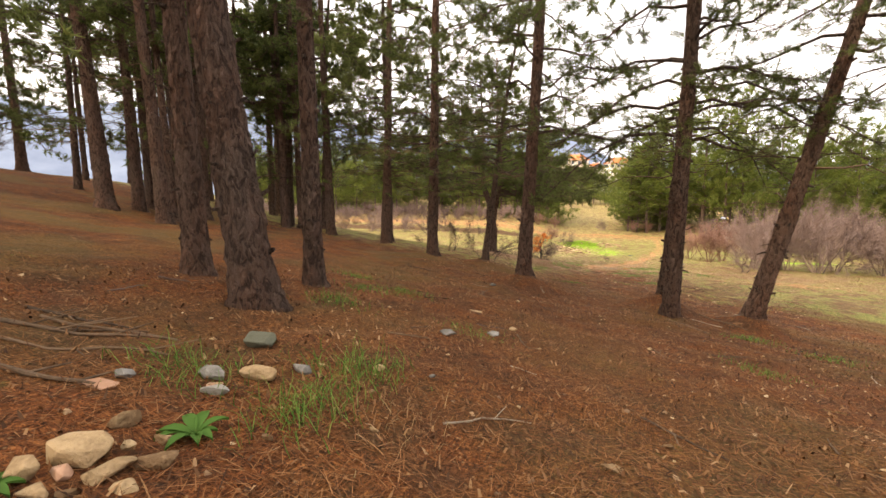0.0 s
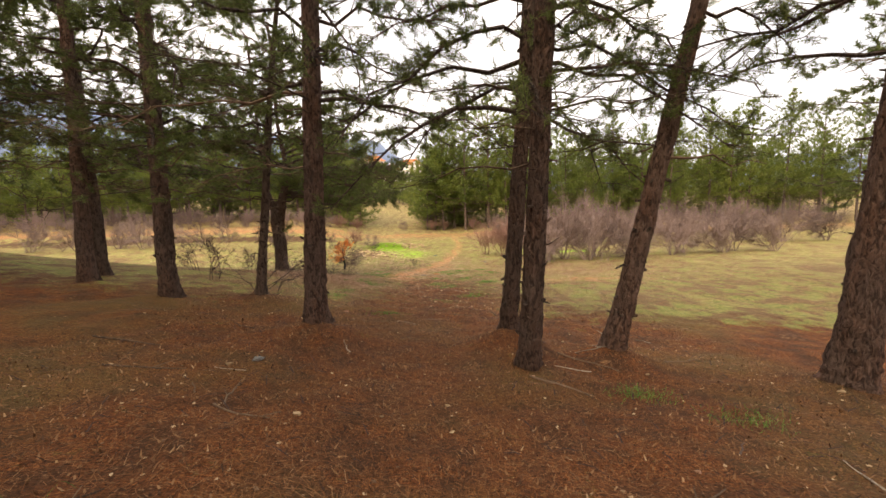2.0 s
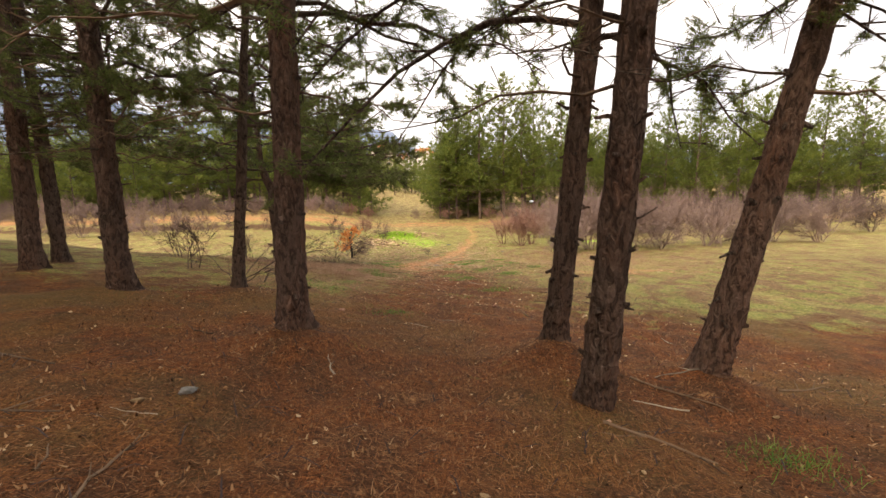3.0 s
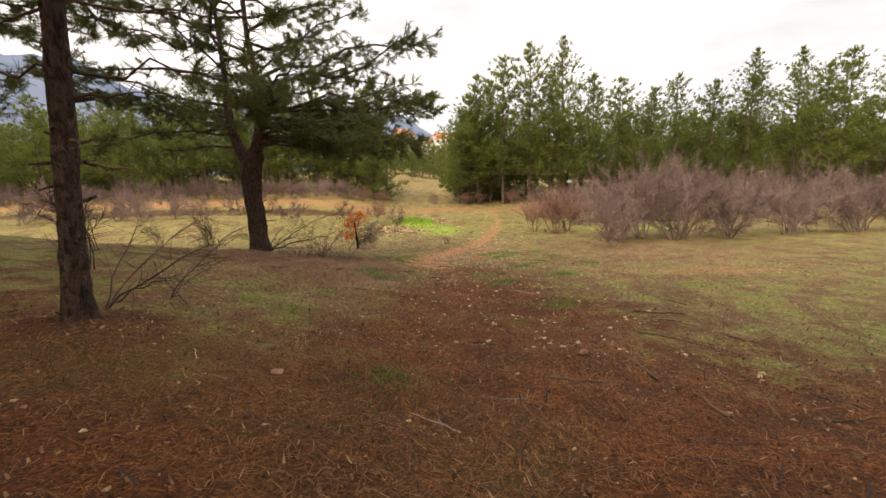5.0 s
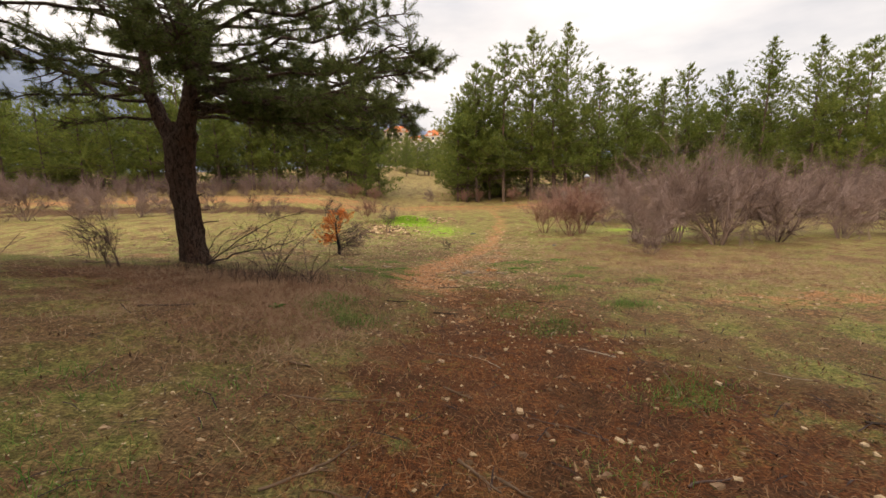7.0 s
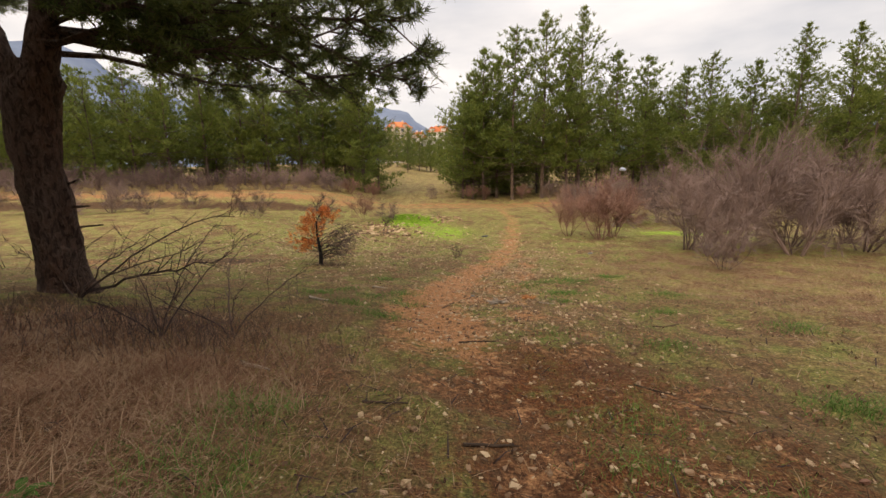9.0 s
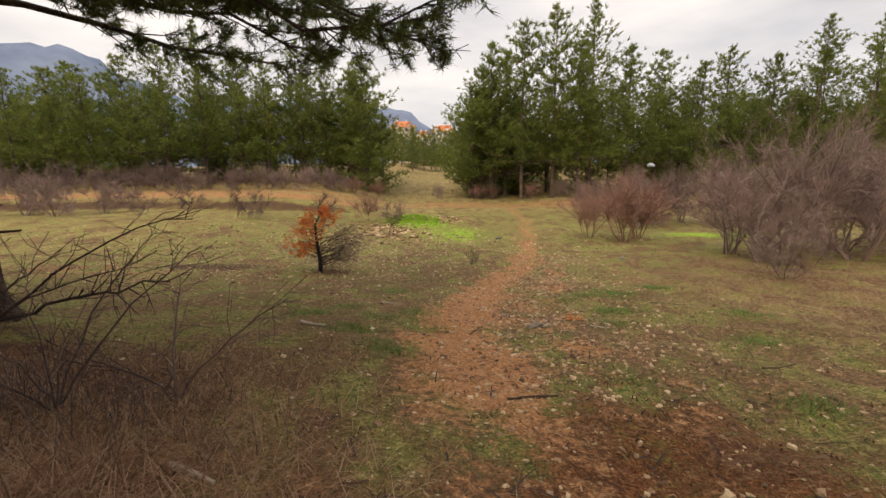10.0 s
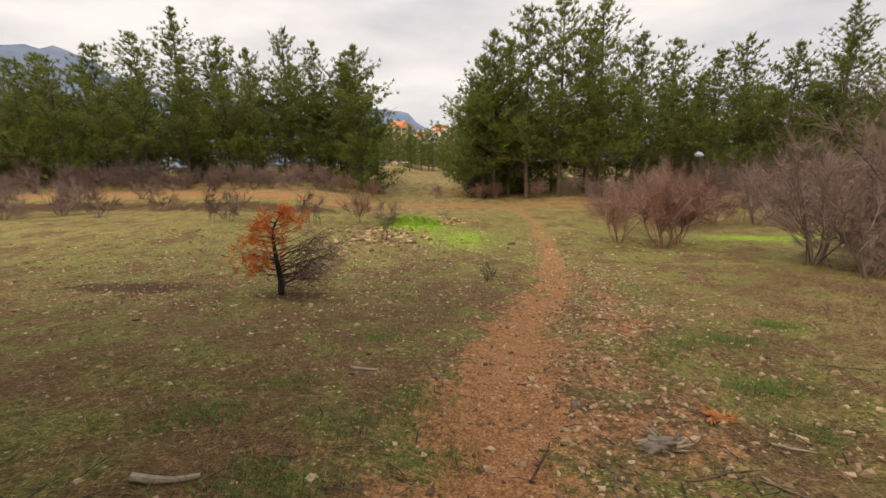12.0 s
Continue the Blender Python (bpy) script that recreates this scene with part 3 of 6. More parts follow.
def pine(x, y, r, lean=(0.0, 0.0), tall=12.0, dead=(1.5, 3.0, 8), live=(3.0, 22), reach=2.0, label="", bark=BARK, sides=16, extra=(), stubs=10, droop=0.32, tuft=16, needle=(0.09, 0.0068), thick=1.6):
    """A forest pine: bare lower trunk with stubs and dead limbs, live limbs above."""
    z = float(height(x, y)) - 0.06
    tree = thing("pine_tree", x, y, z, label, "pine tree", "pines of the plantation")
    line = np.array([[lean[0] * tall * t + 0.02 * math.sin(5 * t + x), lean[1] * tall * t, tall * t] for t in np.linspace(0, 1, 9)])
    part("trunk", trunk_mesh(line, r * np.linspace(1, 0.16, 9), sides, bark, 0.045), tree, "tall fissured pine trunk")

    def on(zz):
        return np.array([np.interp(zz, line[:, 2], line[:, 0]), np.interp(zz, line[:, 2], line[:, 1]), zz])

    tufts = []
    specs = []
    for _ in range(dead[2]):
        specs.append((rng.uniform(dead[0], dead[1]), rng.uniform(0, 6.28), reach * rng.uniform(0.35, 0.8), rng.uniform(-0.05, 0.2), 0.15, 0.013, 0.2, 1.1))
    for i in range(live[1]):
        zz = live[0] + (tall - live[0] - 0.3) * (i / live[1]) ** 1.15
        shrink = 1 - 0.75 * max(0, (zz - live[0]) / (tall - live[0])) ** 1.3
        specs.append((zz, i * 2.4 + rng.uniform(-0.5, 0.5), reach * shrink * rng.uniform(0.7, 1.15), rng.uniform(0.05, 0.35), droop * rng.uniform(0.5, 1.3), 0.028 * (0.5 + 0.5 * shrink), 0.9, thick))
    for e in extra:
        specs.append(e)
    for zz, az, ln, rise, dr, rad, alive, dense in specs:
        wood = Geo()
        limb(on(zz), az, ln, rise, dr, rad, wood, alive, tufts, dense)
        part("branch", wood.mesh("branch", TWIG if alive < 0.5 else BARK_DARK), tree)
    for _ in range(stubs):
        wood = Geo()
        zz = rng.uniform(0.5, max(1.0, dead[1]))
        stub(on(zz), rng.uniform(0, 6.28), r * 0.8 + rng.uniform(0.03, 0.16), rng.uniform(0.01, 0.022), wood)
        part("branch_stub", wood.mesh("branch_stub", BARK_DARK), tree)
    if sides > 20:
        zz = 0.45
        while zz < 4.5:
            turn = rng.uniform(0, 6.28)
            for i in range(int(rng.integers(2, 5))):
                wood = Geo()
                stub(on(zz + rng.uniform(-0.04, 0.04)), turn + i * 1.6 + rng.uniform(-0.3, 0.3), r * (1.0 - 0.07 * zz) + rng.uniform(0.03, 0.07), rng.uniform(0.02, 0.036), wood)
                part("knot", wood.mesh("knot", BARK_DARK), tree)
            zz += rng.uniform(0.28, 0.5)
    if tufts:
        low = [t for t in tufts if t[0][2] < 5.2]
        high = [t for t in tufts if t[0][2] >= 5.2]
        g = Geo()
        for bunch, n_, w_ in ((low, tuft, needle[1]), (high, max(4, int(tuft * 0.7)), needle[1] * 2.0)):
            if bunch:
                g.needles([t[0] for t in bunch], [t[1] for t in bunch], n_, needle[0] * (1.0 if bunch is low else 1.25), w_, 1.5, 0.16)
        part("crown", g.mesh("crown", NEEDLES), tree, "dark green long-needled crown")
    return tree


# limbs given one by one: height, azimuth, length, rise, droop, radius, live share, density
PINES = [
    (-2.27, 2.92, 0.175, (-0.135, -0.02), 12.5, (3.2, 5.0, 4), (5.0, 24), 2.0, "stout leaning pine with deeply fissured reddish bark"),
    (-2.68, 4.1, 0.105, (0.0, 0.0), 11.0, (2.6, 4.5, 6), (4.4, 22), 1.8, "slim straight pine with grey-brown bark"),
    (-3.63, 3.38, 0.125, (-0.03, 0.0), 11.5, (2.8, 4.5, 5), (4.4, 22), 1.8, "grey-barked pine leaning beside the stout one"),
    (-9.75, 7.11, 0.165, (-0.055, 0.0), 12.0, (1.6, 5.0, 15), (3.8, 26), 2.0, "reddish-barked pine in the dense row uphill"),
    (-11.75, 6.95, 0.2, (-0.085, 0.0), 12.5, (1.6, 5.0, 15), (3.6, 28), 2.2, "leaning pine at the end of the uphill row"),
    (-12.7, 8.7, 0.14, (-0.04, 0.0), 12.0, (1.6, 5.0, 15), (3.6, 26), 2.1, "pine in the shade of the uphill row"),
    (-11.9, 7.85, 0.15, (-0.03, 0.0), 12.0, (1.6, 5.0, 15), (3.8, 26), 2.1, "pine in the shade of the uphill row"),
    (-10.6, 7.9, 0.11, (-0.03, 0.0), 11.0, (1.6, 5.0, 15), (3.8, 24), 1.9, "thin pine standing close behind its neighbour"),
    (-11.19, 9.27, 0.16, (0.015, 0.0), 12.5, (1.6, 5.0, 15), (3.6, 26), 2.1, "pine in the shade of the uphill row"),
    (-10.6, 12.0, 0.16, (-0.03, 0.0), 12.5, (1.5, 5.0, 15), (3.4, 26), 2.1, "leaning pine deep in the plantation"),
    (-10.15, 11.5, 0.12, (0.0, 0.0), 11.5, (1.5, 5.0, 12), (3.4, 24), 1.9, "thin pine deep in the plantation"),
    (-9.75, 11.85, 0.12, (-0.02, 0.0), 11.0, (1.5, 5.0, 12), (3.4, 24), 1.9, "thin pine deep in the plantation"),
    (-10.0, 13.3, 0.11, (0.04, 0.03), 11.0, (1.5, 4.5, 12), (2.6, 36), 2.5, "thin pine at the back of the plantation"),
    (-8.5, 11.85, 0.15, (-0.02, 0.0), 12.0, (1.5, 4.5, 16), (2.8, 36), 2.6, "pine at the inner edge of the clearing"),
    (-6.57, 12.1, 0.145, (0.045, -0.008), 12.0, (1.7, 4.2, 22), (2.5, 44), 2.9, "straight pine with many thin dead limbs"),
    (-7.0, 13.15, 0.12, (-0.02, 0.0), 11.5, (1.7, 4.2, 18), (2.5, 40), 2.7, "straight pine behind another trunk"),
    (-4.46, 11.1, 0.148, (0.06, -0.07), 12.0, (1.7, 4.2, 22), (2.5, 44), 2.9, "straight pine with many thin dead limbs"),
    (-1.43, 9.36, 0.145, (0.048, -0.061), 12.0, (2.2, 3.8, 8), (3.1, 36), 2.6, "reddish pine beside the trodden way"),
    (1.28, 8.25, 0.126, (-0.002, -0.165), 12.0, (2.4, 3.4, 4), (3.8, 26), 2.3, "pine of a close pair on the way out of the wood"),
    (1.27, 9.37, 0.116, (0.03, -0.17), 12.0, (2.4, 3.2, 3), (3.3, 28), 2.4, "pine of a close pair with drooping lower limbs"),
    (2.57, 8.8, 0.135, (0.2, -0.05), 11.0, (2.6, 3.6, 4), (4.2, 22), 2.0, "strongly leaning pine at the edge of the wood"),
    (4.93, 7.85, 0.21, (0.06, -0.02), 12.0, (3.2, 4.2, 4), (4.1, 28), 2.6, "thick pine with knotty bark at the wood's edge"),
    (12.8, 14.1, 0.3, (0.02, 0.0), 12.0, (2.0, 3.0, 4), (2.6, 28), 2.8, "thick pine standing apart in the meadow"),
    (-20.0, 6.0, 0.17, (-0.03, 0.0), 11.5, (2.0, 3.5, 6), (1.7, 44), 3.1, "pine on the rise above the plantation"),
    (-24.0, 8.6, 0.2, (-0.02, 0.0), 12.0, (2.0, 3.5, 6), (1.5, 48), 3.3, "pine on the crest of the rise"),
    (-24.0, 10.4, 0.2, (-0.02, 0.0), 12.0, (2.0, 3.5, 6), (1.5, 48), 3.3, "pine on the crest of the rise"),
]
DROOPING = {
    (1.27, 9.37): [(3.0, 3.3, 2.4, 0.25, 0.75, 0.035, 0.95, 1.5), (3.6, 2.9, 2.8, 0.2, 0.6, 0.035, 0.95, 1.5), (2.9, 0.1, 2.0, 0.2, 0.7, 0.03, 0.95, 1.5), (3.5, -0.3, 2.3, 0.2, 0.7, 0.03, 0.95, 1.5), (3.2, 4.4, 2.0, 0.2, 0.6, 0.03, 0.95, 1.4), (3.3, 2.5, 2.2, 0.2, 0.75, 0.03, 0.95, 1.8), (3.1, 0.5, 2.0, 0.25, 0.8, 0.03, 0.95, 1.8), (3.8, 3.6, 2.4, 0.15, 0.7, 0.03, 0.95, 1.8), (3.8, -0.1, 2.5, 0.15, 0.65, 0.03, 0.95, 1.8)],
    (-1.43, 9.36): [(3.0, 0.0, 2.4, 0.15, 0.4, 0.03, 0.5, 0.8), (3.1, 3.4, 2.2, 0.1, 0.3, 0.025, 0.4, 0.9)],
    (4.93, 7.85): [(4.9, 3.0, 2.8, 0.1, 0.2, 0.04, 0.75, 1.2), (4.3, 2.4, 2.3, 0.0, 0.15, 0.035, 0.9, 1.6), (4.4, 3.4, 2.2, 0.05, 0.25, 0.03, 0.9, 1.6), (3.7, 2.7, 1.9, 0.05, 0.1, 0.03, 0.85, 1.4), (5.3, 3.2, 3.0, 0.15, 0.25, 0.035, 0.95, 1.6)],
    (2.57, 8.8): [(2.5, 0.2, 1.6, 0.1, 0.2, 0.02, 0.3, 0.6), (3.4, 3.3, 1.4, 0.2, 0.4, 0.02, 0.4, 0.8)],
}
grown = []
for px, py, pr, plean, ptall, pdead, plive, preach, plabel in PINES:
    close = math.hypot(px, py - 6) < 8
    if -19 < px < -8:
        plive = (plive[0] + 0.6, plive[1] - 4)
    grown.append(pine(px, py, pr, plean, ptall, pdead, plive, preach, plabel, BARK, 26 if close else 14, DROOPING.get((px, py), ()), 14 if close else 6, 0.4, 28 if close else 22, (0.068, 0.0066) if close else (0.09, 0.0105)))
# the plantation goes on uphill; unseen pines behind are added to shade the floor
WOOD = [(-11.3, 10.6), (-12.6, 12.0), (-13.2, 14.0), (-10.9, 12.6), (-12.4, 16.0), (-15.2, 16.4), (-14.5, 10.8), (-16.2, 8.6), (-18.0, 12.2), (-16.4, 13.6), (-20.5, 11.0), (-22.5, 14.0), (-19.0, 15.2), (-17.6, 5.6), (-13.6, 5.0), (-15.5, 2.4), (-11.5, 1.6), (-8.0, 2.2), (-6.2, 0.0), (-9.5, -1.6), (-4.0, -1.8), (-1.8, -3.6), (-6.6, -4.6), (1.2, -3.0), (3.4, -0.8), (4.2, -4.8), (6.0, 1.4), (8.2, -2.4), (-0.6, -7.2), (-4.2, -8.0), (-9.0, -7.6), (5.8, -8.2), (9.5, 3.0), (11.5, -5.5), (2.4, -10.5), (13.0, 0.5)]
stock = [pine(px, py, pr, (0.02 * i - 0.02, 0.0), ptall, (1.6, 5.0, 12), (4.2, 24), 2.6, "plantation pine, added as a shade caster where unseen", BARK, 10, (), 3, 0.4, 5, (0.22, 0.042), 0.75) for i, (px, py, pr, ptall) in enumerate(((-11.6, 13.2, 0.13, 12.0), (-13.4, 15.2, 0.11, 11.5), (-14.6, 12.8, 0.15, 12.5)))]
for i, (px, py) in enumerate(WOOD):
    src = stock[i % 3]
    copy_thing(src, pose(px, py, float(height(px, py)) - 0.06, 0, 0, 67.0 * i) @ Matrix.Diagonal((1, 1, rng.uniform(0.92, 1.1), 1)))


def slender_pine():
    """The thin pine full of broken dead twigs."""
    tree = pine(-3.06, 11.65, 0.09, (0.14, -0.04), 7.5, (1.2, 3.0, 10), (2.5, 22), 1.7, "thin dark pine bristling with broken dead twigs", BARK_DARK, 14, (), 26, 0.2, 24, (0.1, 0.009), 2.2)
    return tree


slender_pine()


def spreading_pine():
    """The forked pine that stands alone in front of the wood."""
    x, y = -5.15, 19.35
    z = float(height(x, y)) - 0.06
    tree = thing("pine_tree", x, y, z, "broad forked pine standing alone at the meadow's edge", "pine tree")
    low = np.array([[0, 0, 0], [0.0, 0, 0.8], [-0.02, 0, 1.6], [0.0, 0, 2.35], [0.02, 0, 2.62]])
    part("trunk", trunk_mesh(low, np.array([0.205, 0.205, 0.215, 0.26, 0.2]), 26, BARK, 0.05), tree, "short thick dark trunk")
    stem_a = np.array([[-0.06, 0, 2.2], [-0.3, 0.02, 2.72], [-0.46, 0.05, 3.2], [-0.46, 0.05, 4.1], [-0.52, 0.1, 5.0], [-0.7, 0.1, 8.4]])
    stem_b = np.array([[0.06, 0, 2.25], [0.22, 0.0, 2.8], [0.37, 0.0, 3.4], [0.36, 0.05, 4.1], [0.2, 0.0, 5.3], [0.1, 0.0, 8.8]])
    for st, rr in ((stem_a, 0.15), (stem_b, 0.165)):
        g = Geo()
        t = np.linspace(0, 5, 26)
        pts = np.stack([np.interp(t, range(6), st[:, c]) for c in range(3)], -1)
        g.tube(pts, rr * np.linspace(1, 0.2, 26), 14, True, 0.05)
        part("stem", g.mesh("stem", BARK, True), tree)
    tufts = []
    main = [
        (0, 2.95, 3.15, 4.5, 0.3, -0.04, 0.06, 0.75), (0, 3.0, 3.0, 4.2, 0.3, 0.1, 0.045, 0.8), (0, 3.5, 3.5, 3.4, 0.25, 0.05, 0.04, 0.85), (0, 2.5, 3.3, 1.8, 0.02, 0.05, 0.03, 0.25),
        (1, 2.95, -0.1, 3.7, 0.06, 0.02, 0.05, 0.9), (1, 3.3, 0.15, 3.9, 0.12, 0.03, 0.055, 0.95), (1, 3.7, -0.25, 3.8, 0.22, 0.05, 0.05, 0.95), (1, 4.1, 0.1, 3.9, 0.3, 0.08, 0.05, 0.95),
        (1, 2.6, -0.4, 2.6, -0.05, 0.1, 0.035, 0.6), (1, 2.7, 0.5, 2.8, 0.0, 0.1, 0.035, 0.7), (1, 3.6, -0.8, 3.2, 0.15, 0.08, 0.04, 0.9), (0, 3.3, 2.5, 3.0, 0.18, 0.08, 0.04, 0.85), (0, 3.2, 4.4, 2.6, 0.15, 0.08, 0.035, 0.85),
        (1, 2.55, -0.15, 3.4, 0.0, 0.05, 0.035, 0.9), (1, 2.75, 0.35, 3.5, 0.02, 0.05, 0.04, 0.9), (1, 2.85, -0.5, 3.6, 0.06, 0.04, 0.04, 0.9), (1, 2.5, 0.9, 3.0, 0.0, 0.05, 0.035, 0.9), (1, 3.1, -1.1, 3.2, 0.08, 0.06, 0.04, 0.9), (1, 3.2, -0.05, 3.9, 0.08, 0.06, 0.05, 0.95), (1, 3.45, 0.3, 3.9, 0.1, 0.06, 0.05, 0.95), (1, 2.9, 0.6, 3.6, 0.06, 0.08, 0.04, 0.9), (0, 2.9, 4.9, 2.6, 0.08, 0.06, 0.035, 0.85),
        (1, 3.4, 1.2, 3.0, 0.15, 0.08, 0.04, 0.9), (1, 3.0, 5.2, 2.6, 0.1, 0.08, 0.035, 0.85), (0, 2.8, 3.7, 2.4, 0.05, 0.1, 0.03, 0.6),
    ]
    for az in (-0.75, -0.45, -0.2, 0.05, 0.3):
        main.append((1, 2.75, az, 3.7, -0.05, 0.03, 0.035, 0.95))
    for i in range(4):
        main.append((1, 3.0 + 0.15 * i, rng.uniform(-1.5, 0.2), rng.uniform(2.6, 3.8), rng.uniform(0.05, 0.2), 0.12, 0.04, 0.9))
    for i in range(38):
        zz = 3.6 + 4.6 * (i / 38)
        main.append((i % 2, zz, i * 2.399, (3.8 - 2.8 * (i / 38) ** 1.3) * rng.uniform(0.75, 1.15), rng.uniform(0.1, 0.4), 0.08, 0.04, 0.92))
    for which, zz, az, ln, rise, dr, rad, alive in main:
        zz += 0.2
        ln *= 1.12 if which else 1.05
        st = (stem_a, stem_b)[which]
        base = np.array([np.interp(zz, st[:, 2], st[:, 0]), np.interp(zz, st[:, 2], st[:, 1]), zz])
        wood = Geo()
        limb(base, az, ln, rise, dr, rad, wood, alive, tufts, 1.75, 0.12)
        part("branch", wood.mesh("branch", BARK_DARK), tree)
    for zz, az, ln in ((1.0, 0.1, 0.42), (0.95, 3.0, 0.35), (1.25, 0.4, 0.3), (0.75, 0.2, 0.5), (1.6, 5.0, 0.3)):
        g = Geo()
        stub(np.array([0, 0, zz]), az, ln, 0.018, g)
        part("branch_stub", g.mesh("branch_stub", BARK_DARK), tree)
    part("crown", needle_mesh(tufts, 24, 0.1, 0.0092, NEEDLES, 1.6), tree, "wide dark green crown with long needles")


spreading_pine()


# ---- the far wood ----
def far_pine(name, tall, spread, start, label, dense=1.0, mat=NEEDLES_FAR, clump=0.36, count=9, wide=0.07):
    tree = thing(name, 0, 0, -200, label, "pine tree", "pines of the far wood")
    line = np.array([[0.15 * math.sin(3 * t + tall), 0.12 * math.cos(2 * t + spread), tall * t] for t in np.linspace(0, 1, 8)])
    line[:, :2] -= line[0, :2]
    wood, tufts = Geo(), []
    wood.tube(line, 0.012 * tall * np.linspace(1, 0.1, 8), 7)
    zz = start * tall
    while zz < tall - 0.2:
        f = max(0.0, (zz / tall - start) / (1 - start))
        prof = (0.72 + 0.28 * math.sin(min(1, f * 2.6) * 1.57)) * (1 - f ** 1.35) + 0.05
        base = np.array([np.interp(zz, line[:, 2], line[:, c]) for c in range(2)] + [zz])
        for _ in range(rng.integers(4, 7)):
            az, ln = rng.uniform(0, 6.28), spread * prof * rng.uniform(0.55, 1.2)
            rise = 0.05 + 0.75 * f ** 1.5 + rng.uniform(-0.1, 0.15)
            d = np.array([math.cos(az), math.sin(az), rise])
            tip = base + d * ln + np.array([0, 0, 0.18 * ln])
            mid = base + d * ln * 0.55
            if rng.random() < 0.5:
                wood.tube([base, mid, tip], [0.035, 0.025, 0.008], 3, False)
            for _ in range(max(3, int(ln * 4.6 * dense))):
                q = rng.uniform(0.12, 1.05)
                p = base + (tip - base) * q + rng.normal(0, 0.17, 3) * (0.5 + ln * 0.28) * np.array([1, 1, 0.55])
                tufts.append((p, norm(np.array([d[0] * 0.8, d[1] * 0.8, 0.35 + 0.7 * f]))))
        zz += 0.5 * rng.uniform(0.75, 1.25)
    tufts.append((line[-1], np.array([0, 0, 1.0])))
    for _ in range(16):
        low, az = rng.uniform(0.05, start + 0.05) * tall, rng.uniform(0, 6.28)
        root = np.array([np.interp(low, line[:, 2], line[:, c]) for c in range(2)] + [low])
        tip = root + np.array([math.cos(az), math.sin(az), rng.uniform(-0.1, 0.35)]) * spread * rng.uniform(0.2, 0.5)
        wood.tube([root, (root + tip) / 2 + rng.normal(0, 0.05, 3), tip], [0.03, 0.022, 0.008], 3, False)
    part("trunk", wood.mesh("trunk", BARK_FAR), tree)
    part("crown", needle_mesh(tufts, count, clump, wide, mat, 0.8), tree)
    return tree


FAR_KINDS = [
    far_pine("pine_tree", 17.5, 4.9, 0.17, "tall pointed green pine rising above the far wood"),
    far_pine("pine_tree", 13.0, 5.1, 0.21, "bushy rounded green pine of the far wood"),
    far_pine("pine_tree", 12.0, 4.5, 0.22, "dense green pine at the front of the far wood"),
    far_pine("pine_tree", 14.5, 4.2, 0.2, "slim pointed pine of the far wood"),
    far_pine("pine_tree", 10.5, 4.6, 0.14, "young low-branched pine of the far wood"),
    far_pine("pine_tree", 11.0, 4.8, 0.02, "low-branched pine in the depth of the far wood", count=5, wide=0.11),
    far_pine("pine_tree", 13.0, 4.6, 0.04, "dense pine in the depth of the far wood", count=5, wide=0.11),
]


def place_far(kind, x, y, scale=1.0):
    z = float(height(x, y)) - 0.1
    copy_thing(FAR_KINDS[kind], pose(x, y, z, 0, 0, rng.uniform(0, 360)) @ Matrix.Diagonal((scale * rng.uniform(0.92, 1.1), scale * rng.uniform(0.92, 1.1), scale * 1.05, 1)))


FRONT = [
    (5, -8.7, 56.6, 0.62), (5, -7.7, 59.0, 0.66), (5, 1.4, 57.0, 0.55), (5, 3.4, 58.6, 0.7), (5, -11.6, 60.8, 0.8), (5, 6.2, 60.2, 0.8),
    (0, 12.6, 57.8, 0.96), (4, 0.9, 55.4, 0.92), (2, 1.9, 55.8, 0.92), (1, 2.9, 55.5, 1.0), (1, 5.6, 55.0, 1.12), (3, 8.6, 56.0, 1.1), (2, 10.6, 54.6, 1.05), (1, 15.6, 57.0, 1.0), (2, 4.4, 57.5, 1.05), (4, 1.7, 57.5, 0.86), (4, 2.2, 61.5, 0.95),
    (1, 19.0, 58.0, 0.98), (2, 22.2, 56.5, 0.95), (3, 25.4, 58.0, 0.9), (0, 31.5, 55.6, 0.84), (2, 28.6, 57.0, 1.0), (0, 36.4, 55.0, 0.84), (1, 34.0, 58.0, 0.95), (2, 39.6, 56.0, 1.1), (1, 43.0, 57.0, 1.15), (0, 47.0, 56.0, 0.9), (3, 51.0, 55.0, 1.0), (1, 55.0, 54.0, 1.1), (2, 60.0, 54.0, 1.1),
    (2, -9.0, 57.5, 0.98), (1, -10.4, 59.4, 0.88), (3, -13.2, 58.4, 0.82), (3, -15.6, 59.0, 0.9), (2, -18.4, 57.5, 0.92), (1, -21.2, 58.0, 0.94), (0, -24.8, 57.8, 0.82), (1, -28.2, 57.2, 0.96), (2, -31.4, 57.0, 0.95), (4, -34.6, 56.0, 1.0), (2, -37.8, 55.5, 0.86), (1, -41.5, 55.5, 0.8), (2, -45.5, 55.0, 0.9), (1, -50.0, 54.0, 0.85), (2, -55.0, 53.0, 0.9), (1, -60.0, 52.0, 0.85), (3, -66.0, 50.0, 0.8), (2, -72.0, 48.0, 0.9),
]
for fk, fx, fy, fs in FRONT:
    place_far(fk, fx, fy, fs)
for row_y, gap, shrink in ((60.5, 3.4, 0.92), (64.5, 4.2, 0.95), (69.0, 4.2, 0.95)):
    fx = -70.0
    while fx < 62:
        if not -9.5 < fx + 0.035 * (row_y - 57) < 2.0:
            place_far(int(rng.choice([5, 5, 6])) if row_y > 62 else int(rng.choice([1, 2, 4, 5])), fx, row_y + rng.uniform(-1.5, 1.5), shrink * rng.uniform(0.8, 0.98))
        fx += gap * rng.uniform(0.8, 1.2)
